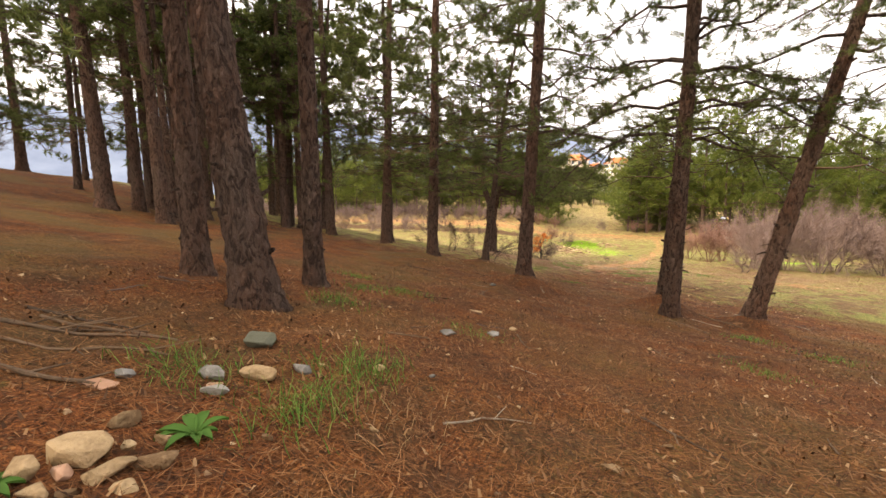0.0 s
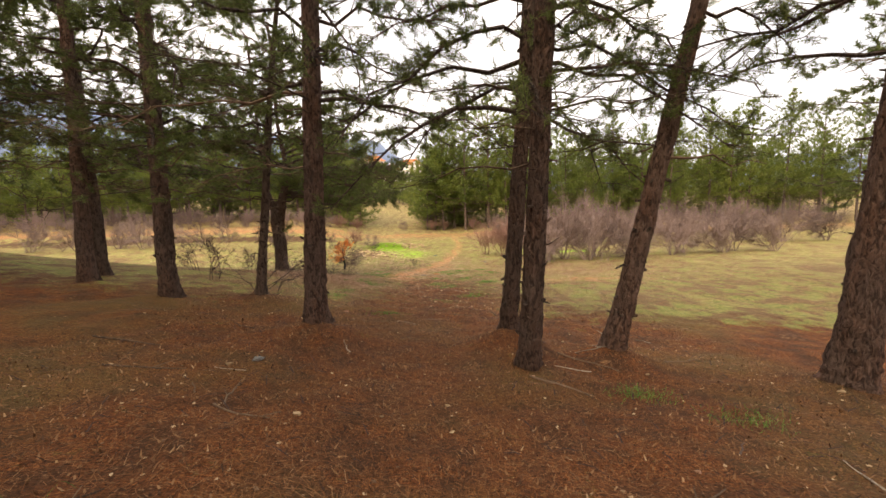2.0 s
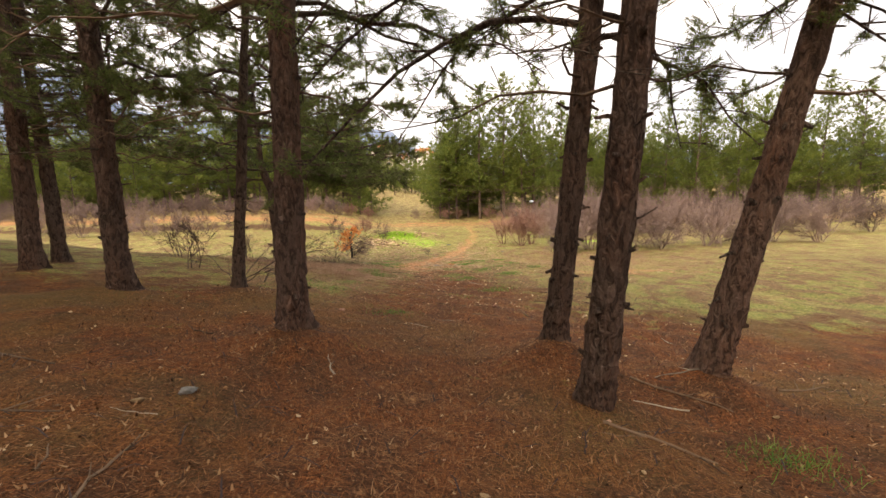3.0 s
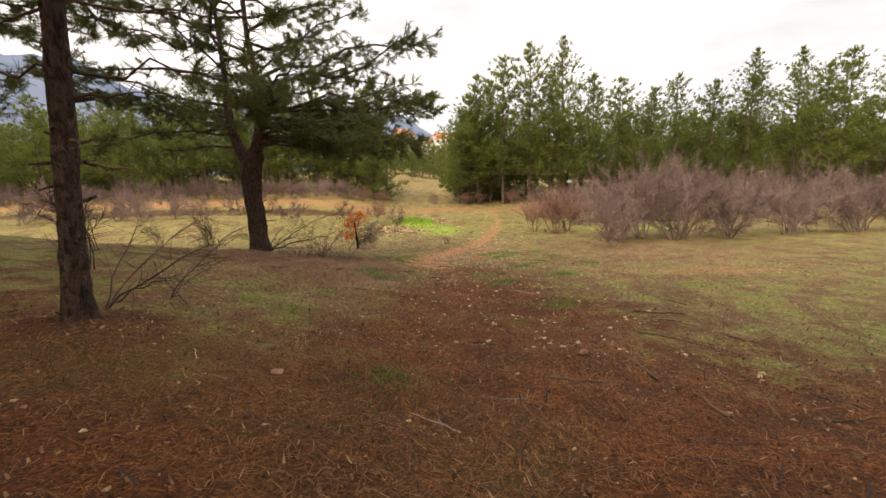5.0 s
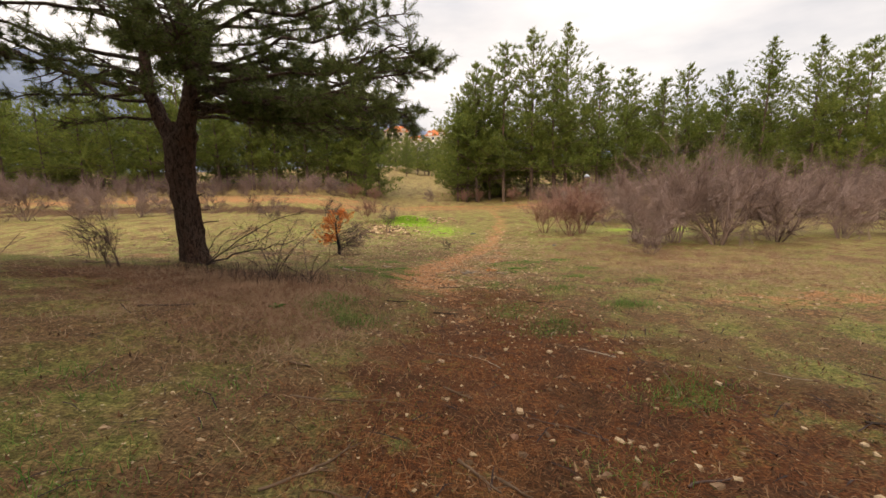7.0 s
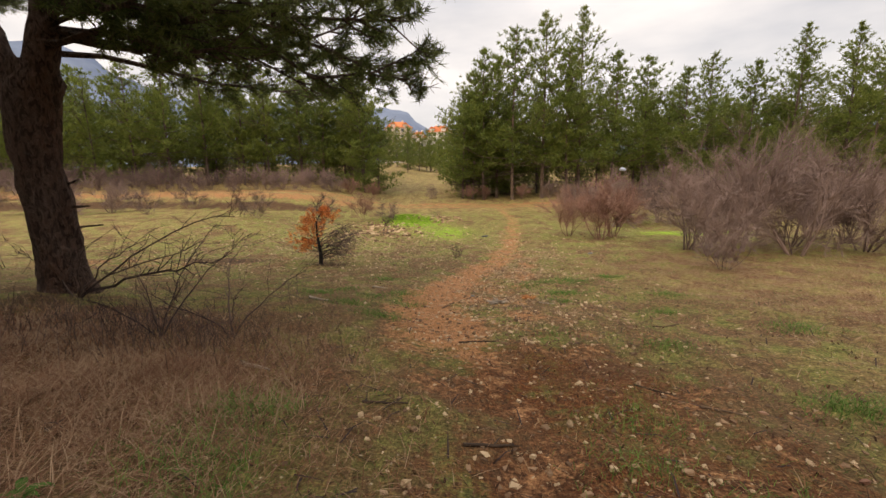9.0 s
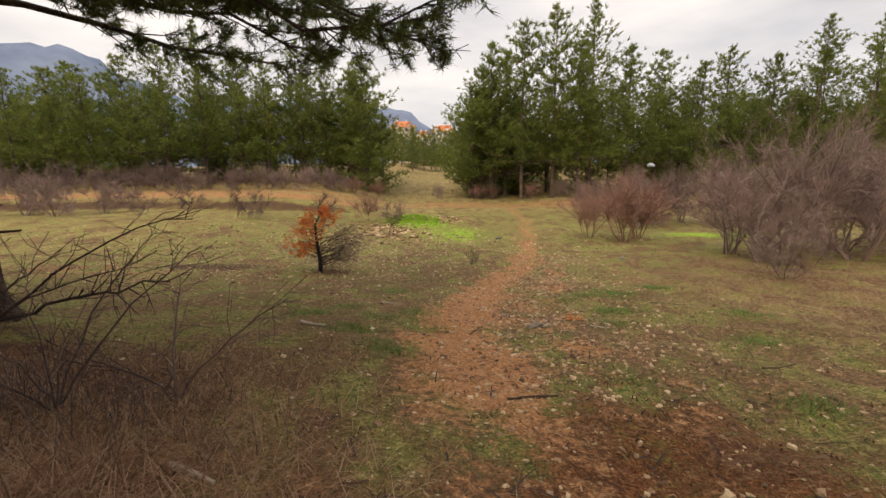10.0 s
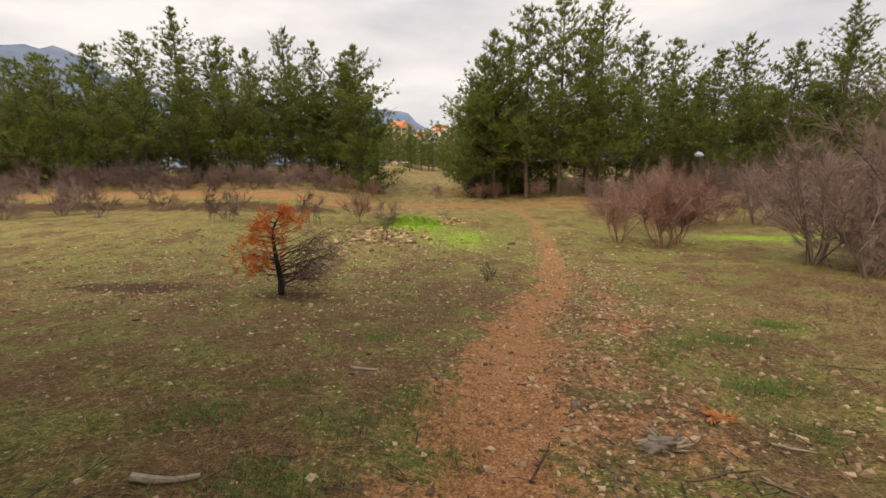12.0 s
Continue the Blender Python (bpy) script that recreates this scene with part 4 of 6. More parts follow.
for fx, fy, fs in ((-12.5, 84, 0.6), (-8.0, 96, 0.55), (-1.8, 92, 0.6), (1.5, 84, 0.75), (-4.5, 125, 0.6), (-9.5, 130, 0.62), (-14.5, 140, 0.65), (-19, 150, 0.7), (-1.0, 135, 0.7), (-24, 150, 0.75), (3, 120, 1.0), (-11.8, 112, 0.7), (-16.5, 120, 0.75), (-9.2, 116, 0.74), (-6.8, 112, 0.7), (-4.4, 115, 0.72), (-2.0, 113, 0.72), (0.2, 112, 0.75), (-13.5, 114, 0.72), (-5.6, 122, 0.8), (-10.4, 122, 0.8)):
    place_far(4, fx, fy, fs * (1.12 if fy > 105 else 1.0))
for ob in FAR_KINDS:
    for o in (*ob.children_recursive, ob):
        bpy.data.objects.remove(o)


# ---- bare shrubs ----
def grow(g, p, d, length, radius, depth, spread, bend, tips=None):
    n = 3
    pts = [p]
    for i in range(n):
        d = norm(d + rng.normal(0, bend, 3) + np.array([0, 0, 0.05]))
        pts.append(pts[-1] + d * length / n)
    g.tube(pts, np.linspace(radius, radius * 0.55, n + 1), 4 if depth > 1 else 3, False)
    if tips is not None and depth < 2:
        tips += [(pts[1], d), (pts[2], d), (pts[3], d)]
    if depth == 0:
        return
    for i in range(rng.integers(3, 6)):
        q = pts[rng.integers(1, n + 1)]
        grow(g, q, norm(d + rng.normal(0, spread, 3)), length * rng.uniform(0.4, 0.7), radius * 0.55, depth - 1, spread, bend, tips)


def shrub(name, tall, wide, stems, label, mat, depth=2, thick=0.022, spread=0.55, bend=0.16, at=(0, 0, -200), group="bare shrubs of the meadow", turn=0.0, fine=8, long=0.45):
    ob = thing(name, *at, label, "shrub", group, turn=turn)
    tips = []
    for i in range(stems):
        g = Geo()
        a = i * 6.28 / stems + rng.uniform(-0.4, 0.4)
        tilt = rng.uniform(0.15, 1.0) * wide / tall
        grow(g, np.array([0.12 * math.cos(a), 0.12 * math.sin(a), -0.05]), norm(np.array([math.cos(a) * tilt, math.sin(a) * tilt, 1.0])), tall * rng.uniform(0.45, 0.7), thick * rng.uniform(0.6, 1.1), depth, spread, bend, tips)
        part("stem", g.mesh("stem", mat), ob)
    g = Geo()
    g.needles([t[0] for t in tips], [t[1] for t in tips], fine, long, 0.0085, 0.42, 0.05)
    tagged(part("twig_haze", g.mesh("twig_haze", mat), ob, "haze of fine bare twigs"), kind="stuff")
    return ob


SHRUBS = [
    shrub("bare_shrub", 2.6, 1.9, 9, "leafless mauve-brown shrub in a dense thicket", SHRUB),
    shrub("bare_shrub", 2.3, 2.0, 8, "leafless purplish shrub with fine upright twigs", SHRUB),
    shrub("bare_shrub", 2.5, 1.6, 8, "leafless reddish shrub with fine twigs", SHRUB_RED),
    shrub("bare_shrub", 1.7, 1.2, 6, "low leafless brown shrub on the grass", SHRUB, 2, 0.014, fine=6, long=0.3),
    shrub("bare_shrub", 1.3, 0.9, 4, "sparse dark leafless shrub", SHRUB_DARK, 2, 0.012, fine=1, long=0.25),
]


def place_shrub(kind, x, y, scale=1.0):
    copy_thing(SHRUBS[kind], pose(x, y, float(height(x, y)), 0, 0, rng.uniform(0, 360)) @ Matrix.Diagonal((scale, scale, scale * rng.uniform(0.9, 1.1), 1)))


for sk, sx, sy, ss in [
    (2, 5.6, 31.6, 1.0), (2, 6.4, 32.4, 1.05), (2, 4.6, 32.6, 0.8), (3, 5.9, 24.3, 0.8), (0, 7.1, 27.9, 1.05), (1, 6.9, 26.4, 0.85), (0, 8.4, 27.5, 1.3), (1, 9.4, 26.5, 1.3), (0, 10.8, 28.5, 1.4), (1, 12.2, 27.4, 1.3), (0, 13.6, 29.5, 1.2), (1, 15.2, 28.0, 1.15), (0, 17.0, 30.0, 1.2), (1, 18.8, 28.6, 1.2), (0, 20.5, 30.0, 1.2), (1, 22.5, 29.0, 1.1),
    (0, 8.2, 36.5, 1.0), (1, 9.6, 38.0, 1.0), (0, 11.4, 38.6, 1.1), (1, 13.2, 38.2, 1.1), (0, 15.0, 39.5, 1.15), (1, 17.0, 39.0, 1.2), (0, 19.2, 38.0, 1.2), (1, 21.5, 38.6, 1.2), (0, 24.0, 37.0, 1.2), (1, 26.5, 37.5, 1.2), (0, 29.5, 36.0, 1.2), (1, 33.0, 36.0, 1.2),
    (0, 7.6, 42.5, 0.8), (1, 9.5, 44.0, 0.9), (0, 12.0, 46.0, 1.0), (1, 15.0, 46.5, 1.0), (0, 18.0, 46.0, 1.05), (1, 21.0, 46.5, 1.1), (0, 24.5, 46.0, 1.1), (1, 28.0, 46.0, 1.2), (0, 32.0, 45.5, 1.2), (1, 36.0, 45.5, 1.2), (0, 40.0, 44.5, 1.2),
    (2, 1.5, 54.4, 0.55), (2, 3.0, 54.8, 0.5), (0, -2.0, 55.5, 0.45), (2, 6.4, 54.3, 0.6), (0, 8.8, 53.8, 0.6), (1, 10.6, 53.6, 0.65),
    (3, -10.9, 37.2, 0.85), (4, -11.8, 37.4, 1.0), (2, -5.6, 39.6, 0.62), (3, -4.2, 39.2, 0.75), (4, -3.4, 33.2, 0.9), (4, -7.9, 38.6, 1.4), (4, -7.3, 38.3, 1.2), (4, -14.8, 42.5, 1.5), (3, -17.2, 42.0, 1.0),
    (0, -13.0, 50.5, 0.75), (1, -16.0, 51.0, 0.8), (0, -19.0, 51.2, 0.8), (1, -22.0, 51.0, 0.85), (0, -25.0, 50.8, 0.85), (1, -28.5, 50.5, 0.9), (0, -32.0, 50.0, 0.9), (1, -35.5, 49.5, 0.9), (0, -39.0, 49.0, 0.95), (1, -43.0, 48.0, 1.0), (0, -47.0, 47.0, 1.0), (2, -7.4, 54.0, 0.6), (2, -9.4, 53.5, 0.7), (1, -11.0, 52.6, 0.7),
    (0, -22.0, 38.0, 0.9), (1, -24.5, 39.0, 1.0), (0, -27.0, 38.0, 1.0), (1, -30.0, 37.5, 1.0), (0, -33.0, 36.0, 1.0), (1, -21.0, 40.0, 0.9), (3, -17.5, 38.2, 0.9),
    (3, -21.5, 8.0, 0.9), (4, -20.5, 7.6, 1.3), (4, -11.0, 24.0, 1.0),
    (4, -5.6, 18.0, 0.75), (4, -5.9, 18.4, 0.6), (4, -6.3, 15.6, 0.8), (4, -5.0, 13.9, 1.0),
]:
    place_shrub(sk, sx, sy, ss)
for i in range(22):
    sx = -9.5 - 1.9 * i - rng.uniform(0, 0.9)
    place_shrub(i % 2, sx, 54.0 + 0.05 * (sx + 10) + rng.uniform(-0.8, 0.8), rng.uniform(0.5, 0.95))
for ob in SHRUBS:
    for o in (*ob.children_recursive, ob):
        bpy.data.objects.remove(o)


def arching_shrub(x, y, shoots, label):
    """A thin shrub of long arching bare shoots: azimuth, length, rise."""
    ob = thing("bare_shrub", x, y, float(height(x, y)), label, "shrub", "bare shrubs at the pine's foot")
    for az, ln, rise, rad in shoots:
        g = Geo()
        d = np.array([math.cos(az), math.sin(az), 0])
        s = np.linspace(0, 1, 9)
        pts = d * (s * ln)[:, None] + np.array([0, 0, 1.0]) * (rise * ln * (s - 0.35 * s ** 2))[:, None] + rng.normal(0, 0.018, (9, 3)) * ln
        pts[0] = (0, 0, -0.04)
        g.tube(pts, rad * np.linspace(1, 0.3, 9), 5, False)
        for q in rng.uniform(0.2, 0.98, int(9 + ln * 6)):
            p = np.array([np.interp(q, s, pts[:, c]) for c in range(3)])
            v = norm(d * 0.6 + rng.normal(0, 0.5, 3) + np.array([0, 0, 0.35]))
            e = p + v * rng.uniform(0.1, 0.4)
            g.tube([p, (p + e) / 2 + rng.normal(0, 0.02, 3), e], [rad * 0.35, rad * 0.28, 0.002], 3, False)
            if rng.random() < 0.6:
                m = (p + e) / 2
                g.tube([m, m + norm(v + rng.normal(0, 0.6, 3)) * rng.uniform(0.06, 0.2)], [rad * 0.22, 0.002], 3, False)
        part("shoot", g.mesh("shoot", SHRUB_DARK), ob)
    return ob


arching_shrub(-4.85, 19.15, [(0.0, 1.9, 0.75, 0.013), (0.15, 1.5, 0.35, 0.02), (-0.3, 1.2, 0.9, 0.01), (0.4, 1.3, 0.6, 0.011), (-0.7, 0.9, 1.2, 0.009), (3.0, 0.8, 1.1, 0.009)], "dark arching bare shoots beside the forked pine")
arching_shrub(-3.05, 17.9, [(0.5, 0.8, 1.6, 0.007), (2.4, 0.6, 1.8, 0.006), (-0.6, 0.6, 1.4, 0.006), (1.3, 0.7, 1.9, 0.007), (4.0, 0.5, 1.4, 0.006), (5.2, 0.5, 1.6, 0.006)], "dark leafless twiggy shrub in dry grass")
arching_shrub(-2.6, 18.2, [(0.2, 0.7, 1.3, 0.008), (2.0, 0.7, 1.5, 0.008), (-1.0, 0.6, 1.4, 0.007), (3.4, 0.7, 1.1, 0.007)], "small leafless twiggy shrub in dry grass")
arching_shrub(-3.3, 12.15, [(0.3, 1.1, 0.8, 0.01), (0.9, 1.0, 1.2, 0.009), (-0.3, 0.9, 0.6, 0.009), (2.6, 0.9, 0.9, 0.008), (1.6, 0.8, 1.5, 0.008)], "thin arching bare shrub under the pines")
arching_shrub(-3.15, 12.85, [(0.6, 0.8, 1.3, 0.008), (1.4, 0.9, 0.8, 0.008), (-0.2, 0.6, 0.9, 0.007)], "thin bare shrub under the pines")


def burnt_sapling():
    x, y = -3.92, 25.32
    ob = thing("burnt_pine_sapling", x, y, float(height(x, y)), "scorched little pine, half orange needles and half bare", "small tree")
    line = np.array([[0, 0, -0.03], [0.01, 0, 0.25], [-0.02, 0, 0.5], [-0.05, 0, 0.8], [-0.06, 0.02, 1.1], [0.02, 0.02, 1.25], [0.16, 0.02, 1.45]])
    g = Geo()
    g.tube(line, [0.055, 0.05, 0.042, 0.03, 0.02, 0.014, 0.007], 9, True, 0.06)
    part("trunk", g.mesh("trunk", CHAR, True), ob, "blackened trunk")
    orange = []
    for i in range(34):
        zz = 0.25 + 1.15 * (i / 34) ** 0.9
        az = i * 2.4 + rng.uniform(-0.4, 0.4)
        leftward = math.cos(az) < -0.05
        ln = (0.72 - 0.42 * zz / 1.4) * rng.uniform(0.7, 1.15)
        base = np.array([np.interp(zz, line[:, 2], line[:, c]) for c in range(2)] + [zz])
        wood, tips = Geo(), []
        limb(base, az, ln, 0.3, 0.05, 0.011, wood, 1.0 if (leftward and zz > 0.35) or zz > 1.0 else 0.0, tips, 2.2, 0.7)
        part("branch", wood.mesh("branch", CHAR if zz < 0.6 else SHRUB_DARK), ob)
        orange += tips
    for i in range(16):
        wood = Geo()
        limb(np.array([0.03, 0, 0.12 + 0.035 * i]), rng.uniform(-0.9, 0.7), rng.uniform(0.6, 1.05), rng.uniform(0.15, 0.6), 0.0, 0.012, wood, 0.0, [], 4.0, 0.6)
        part("branch", wood.mesh("branch", SHRUB_DARK), ob, "bare scorched branch")
    for i in range(60):
        orange.append((line[-1] + rng.normal(0, 0.05, 3), norm(np.array([0.3, 0, 1.0]))))
    part("crown", needle_mesh(orange, 10, 0.08, 0.008, NEEDLES_DEAD, 0.9), ob, "dead orange needles")


burnt_sapling()


def twig_tuft(x, y, tall, label):
    ob = thing("low_shrub", x, y, float(height(x, y)), label, "shrub", "low twiggy tufts")
    for i in range(14):
        g = Geo()
        a, t = rng.uniform(0, 6.28), rng.uniform(0.2, 1.1)
        grow(g, np.array([rng.normal(0, 0.08), rng.normal(0, 0.08), -0.02]), norm(np.array([math.cos(a) * t, math.sin(a) * t, 1])), tall * 0.7, 0.005, 1, 0.5, 0.15)
        part("stem", g.mesh("stem", SHRUB_DARK), ob)


twig_tuft(-0.31, 26.44, 0.42, "low brown twiggy tuft beside the trail")
twig_tuft(-1.4, 40.8, 0.6, "low grey twiggy tuft on the grassy mound")


# ---- stones ----
def stone_mesh(seed, sx, sy, sz, mat, count=16):
    r = np.random.default_rng(seed)
    bm = bmesh.new()
    p = r.normal(size=(count, 3))
    p /= np.linalg.norm(p, axis=1)[:, None]
    p *= r.uniform(0.75, 1.0, (count, 1))
    for q in p:
        bm.verts.new((q[0] * sx, q[1] * sy, q[2] * sz))
    bmesh.ops.convex_hull(bm, input=bm.verts)
    loose = [v for v in bm.verts if not v.link_faces]
    bmesh.ops.delete(bm, geom=loose, context="VERTS")
    bmesh.ops.bevel(bm, geom=list(bm.edges), offset=0.07 * min(sx, sy, sz), segments=1, affect="EDGES")
    bmesh.ops.recalc_face_normals(bm, faces=bm.faces)
    m = bpy.data.meshes.new("stone")
    bm.to_mesh(m)
    bm.free()
    m.materials.append(mat)
    return m


def stone(x, y, size, shape=(1.0, 0.65, 0.45), mat=STONE, label="", turn=None, seed=0, tilt=0.0, lift=0.25):
    ob = new("stone", stone_mesh(seed, size * shape[0] / 2, size * shape[1] / 2, size * shape[2] / 2, mat))
    ob.matrix_basis = pose(x, y, float(height(x, y)) + size * shape[2] * lift, tilt, tilt * 0.6, rng.uniform(0, 360) if turn is None else turn)
    return tagged(ob, label or "angular ochre limestone lying on the ground", "stone", "loose stones")


PILE = [
    (-0.82, 1.14, 0.2, (1.0, 0.42, 0.34), STONE, 40, "long curved ochre stone on the needle litter"), (-0.89, 1.04, 0.17, (1.0, 0.5, 0.45), STONE, 75, "ochre stone leaning on the heap"), (-1.05, 1.03, 0.24, (1.0, 0.75, 0.5), STONE, 10, "blocky ochre stone in the little heap"),
    (-1.07, 0.9, 0.17, (1.0, 0.6, 0.5), STONE, 20, ""), (-0.96, 0.88, 0.13, (1.0, 0.6, 0.4), STONE, 15, ""), (-0.78, 1.02, 0.12, (1.0, 0.7, 0.35), STONE, 30, ""), (-1.13, 1.22, 0.13, (1.0, 0.7, 0.6), STONE, 50, "upright ochre stone beside the heap"),
    (-0.95, 1.23, 0.1, (1.0, 0.8, 0.6), STONE, 80, ""), (-1.09, 1.8, 0.26, (1.0, 0.36, 0.38), STONE, 20, "long pale orange stone in the grass"), (-1.12, 1.58, 0.18, (1.0, 0.45, 0.38), STONE_GREY, 30, "grey stone beside an orange one"),
    (-1.25, 1.67, 0.19, (1.0, 0.5, 0.4), STONE_GREY, 5, "dark grey stone in the grass"), (-1.48, 1.42, 0.13, (1.0, 0.6, 0.45), STONE_GREY, 15, "small grey stone on the litter"), (-1.02, 2.02, 0.16, (1.0, 0.6, 0.45), STONE_GREY, 0, "mossy grey stone in the grass"),
    (-1.43, 2.13, 0.25, (1.0, 0.75, 0.65), STONE_MOSS, 20, "dark mossy boulder in the grass"), (-1.44, 1.31, 0.19, (1.0, 0.5, 0.15), STONE_RED, 10, "flat reddish stone flush with the litter"), (-0.99, 0.96, 0.1, (1.0, 0.7, 0.5), STONE_RED, 10, ""), (-1.17, 1.62, 0.1, (1.0, 0.6, 0.4), STONE_RED, 40, ""),
    (-0.9, 0.93, 0.08, (1.0, 0.7, 0.4), STONE, 60, ""), (-1.0, 1.15, 0.07, (1, 0.8, 0.6), STONE, 0, ""), (-0.68, 1.45, 0.07, (1, 0.6, 0.5), STONE, 0, ""), (-0.75, 2.35, 0.09, (1, 0.7, 0.6), STONE, 20, ""), (-0.45, 2.45, 0.07, (1, 0.8, 0.4), STONE_GREY, 0, ""),
    (0.52, 2.08, 0.11, (1.0, 0.5, 0.3), STONE, -10, ""), (0.76, 2.48, 0.07, (1.0, 0.8, 0.5), STONE, 0, ""), (-1.07, 5.06, 0.24, (1.0, 0.28, 0.2), STONE, -15, "long pale flake of stone on the litter"), (-0.4, 1.75, 0.05, (1, 0.7, 0.5), STONE, 0, ""),
    (-0.49, 4.52, 0.11, (1, 0.75, 0.5), STONE, 0, ""), (-0.6, 4.18, 0.17, (1, 0.8, 0.35), STONE_GREY, -30, "flat brown-grey stone sunk in litter"), (-3.96, 5.6, 0.2, (1, 0.5, 0.25), STONE, 10, "pale flat stone on the needle litter"), (-0.85, 3.6, 0.19, (1, 0.6, 0.35), STONE_GREY, 10, "grey stone half sunk in litter"),
    (0.82, 5.03, 0.08, (1, 0.8, 0.5), STONE, 0, ""), (-0.93, 6.58, 0.1, (1, 0.6, 0.5), STONE, 0, ""), (-0.3, 6.72, 0.06, (1, 0.6, 0.5), STONE, 0, ""), (4.51, 7.55, 0.12, (1, 0.5, 0.4), STONE, 0, ""), (2.7, 8.15, 0.06, (1, 0.8, 0.5), STONE, 0, ""), (-1.72, 7.92, 0.17, (1, 0.6, 0.4), STONE_GREY, 10, "dark stone bared in a hollow"), (-1.95, 7.75, 0.12, (1, 0.6, 0.4), STONE, 30, ""),
    (-0.82, 16.32, 0.1, (1, 0.5, 0.4), STONE, 60, ""), (-0.82, 16.83, 0.08, (1, 0.6, 0.5), STONE, 0, ""), (0.17, 17.02, 0.09, (1, 0.6, 0.5), STONE, 80, ""), (-1.05, 16.9, 0.07, (1, 0.6, 0.5), STONE, 20, ""), (-0.22, 13.48, 0.06, (1, 0.8, 0.5), STONE, 0, ""), (0.02, 13.67, 0.07, (1, 0.8, 0.6), STONE_RED, 0, ""), (1.31, 15.73, 0.1, (1, 0.6, 0.4), STONE, 0, ""), (3.3, 15.37, 0.1, (1, 0.6, 0.4), STONE, 0, ""), (0.77, 11.92, 0.1, (1, 0.6, 0.4), STONE_RED, 0, ""),
    (1.05, 12.12, 0.12, (1, 0.8, 0.7), STONE_RED, 0, "rounded pinkish stone on the litter"), (-1.39, 11.35, 0.13, (1, 0.7, 0.4), STONE_RED, 0, ""), (0.26, 12.9, 0.06, (1, 0.7, 0.6), STONE, 0, ""), (-0.25, 13.4, 0.06, (1, 0.7, 0.6), STONE, 0, ""),
    (-1.95, 22.1, 0.09, (1, 0.6, 0.5), STONE, 0, ""), (-1.71, 22.45, 0.13, (1, 0.5, 0.4), STONE, 0, ""), (-4.98, 23.45, 0.16, (1, 0.45, 0.35), STONE, 0, "pale stone on the thin grass"), (-0.2, 21.34, 0.09, (1, 0.7, 0.6), STONE_GREY, 0, "grey rounded stone beside the trail"),
    (-0.42, 20.8, 0.08, (1, 0.8, 0.6), STONE, 0, ""), (3.66, 26.98, 0.2, (1, 0.7, 0.5), STONE_GREY, 0, "pale stone in the meadow grass"), (1.0, 32.4, 0.4, (1, 0.6, 0.3), STONE_GREY, 0, "pale stones in the green grass"), (-0.32, 19.1, 0.1, (1, 0.5, 0.6), STONE, 70, ""),
]
for i, (sx, sy, size, shape, mat, turn, lab) in enumerate(PILE):
    stone(sx, sy, size, shape, mat, lab, turn, 100 + i, rng.uniform(-12, 12))

SMALL = [stone_mesh(300 + i, 0.5, rng.uniform(0.28, 0.42), rng.uniform(0.14, 0.28), (STONE, STONE, STONE_RED, STONE)[i % 4], 12) for i in range(12)]


def scatter_stone(x, y, size):
    ob = new("stone", SMALL[int(rng.integers(0, 12))])
    ob.matrix_basis = pose(x, y, float(height(x, y)) + size * 0.09, rng.uniform(-15, 15), rng.uniform(-15, 15), rng.uniform(0, 360)) @ Matrix.Diagonal((size, size, size, 1))
    tagged(ob, "small angular stone scattered along the trail", "stone", "loose stones")


for i in range(150):
    ty = rng.uniform(15.2, 26.0)
    tx = np.interp(ty, [p[1] for p in TRAIL], [p[0] for p in TRAIL]) + rng.normal(0.7, 0.75)
    scatter_stone(tx, ty, rng.uniform(0.025, 0.062) * (1.6 if rng.random() < 0.1 else 1.0))
for i in range(50):
    scatter_stone(rng.uniform(-2.5, 4.0), rng.uniform(2.0, 15.5), rng.uniform(0.03, 0.075))
for i in range(50):
    scatter_stone(rng.normal(-2.2, 2.2), rng.uniform(21.5, 30.0), rng.uniform(0.04, 0.11))


def pebbles(name, centres, sizes, mat, label):
    """Uncounted pebbles as one mesh of squashed angular lumps."""
    shape = np.array([[-1, -0.7, -0.4], [1, -0.7, -0.4], [1, 0.7, -0.4], [-1, 0.7, -0.4], [-0.65, -0.45, 0.45], [0.65, -0.45, 0.45], [0.65, 0.45, 0.45], [-0.65, 0.45, 0.45]])
    faces = np.array([[0, 1, 5, 4], [1, 2, 6, 5], [2, 3, 7, 6], [3, 0, 4, 7], [4, 5, 6, 7]])
    g = Geo()
    n = len(centres)
    a = rng.uniform(0, 6.28, n)
    v = (shape[None] * (1 + rng.normal(0, 0.2, (n, 8, 3))) + rng.normal(0, 0.16, (n, 8, 3))) * sizes[:, None, None] * 0.5
    x = v[..., 0] * np.cos(a)[:, None] - v[..., 1] * np.sin(a)[:, None]
    y = v[..., 0] * np.sin(a)[:, None] + v[..., 1] * np.cos(a)[:, None]
    pts = np.stack([x, y, v[..., 2]], -1) + centres[:, None]
    g.add(pts, (faces[None] + (np.arange(n) * 8)[:, None, None]).reshape(-1, 4))
    tagged(new(name, g.mesh(name, mat)), label, "pebbles", kind="stuff")


def on_ground(x, y, lift=0.0):
    return np.stack([x, y, height(x, y) + lift], -1)


def strand_rand(name, a, b, c):
    k = Nodes(name, 0.9, 0.2)
    return k.done(k.ramp(k.island(), (0.15, a), (0.5, b), (0.9, c)), k.noise(k.pos(), 90, 3), 0.4, 0.005)


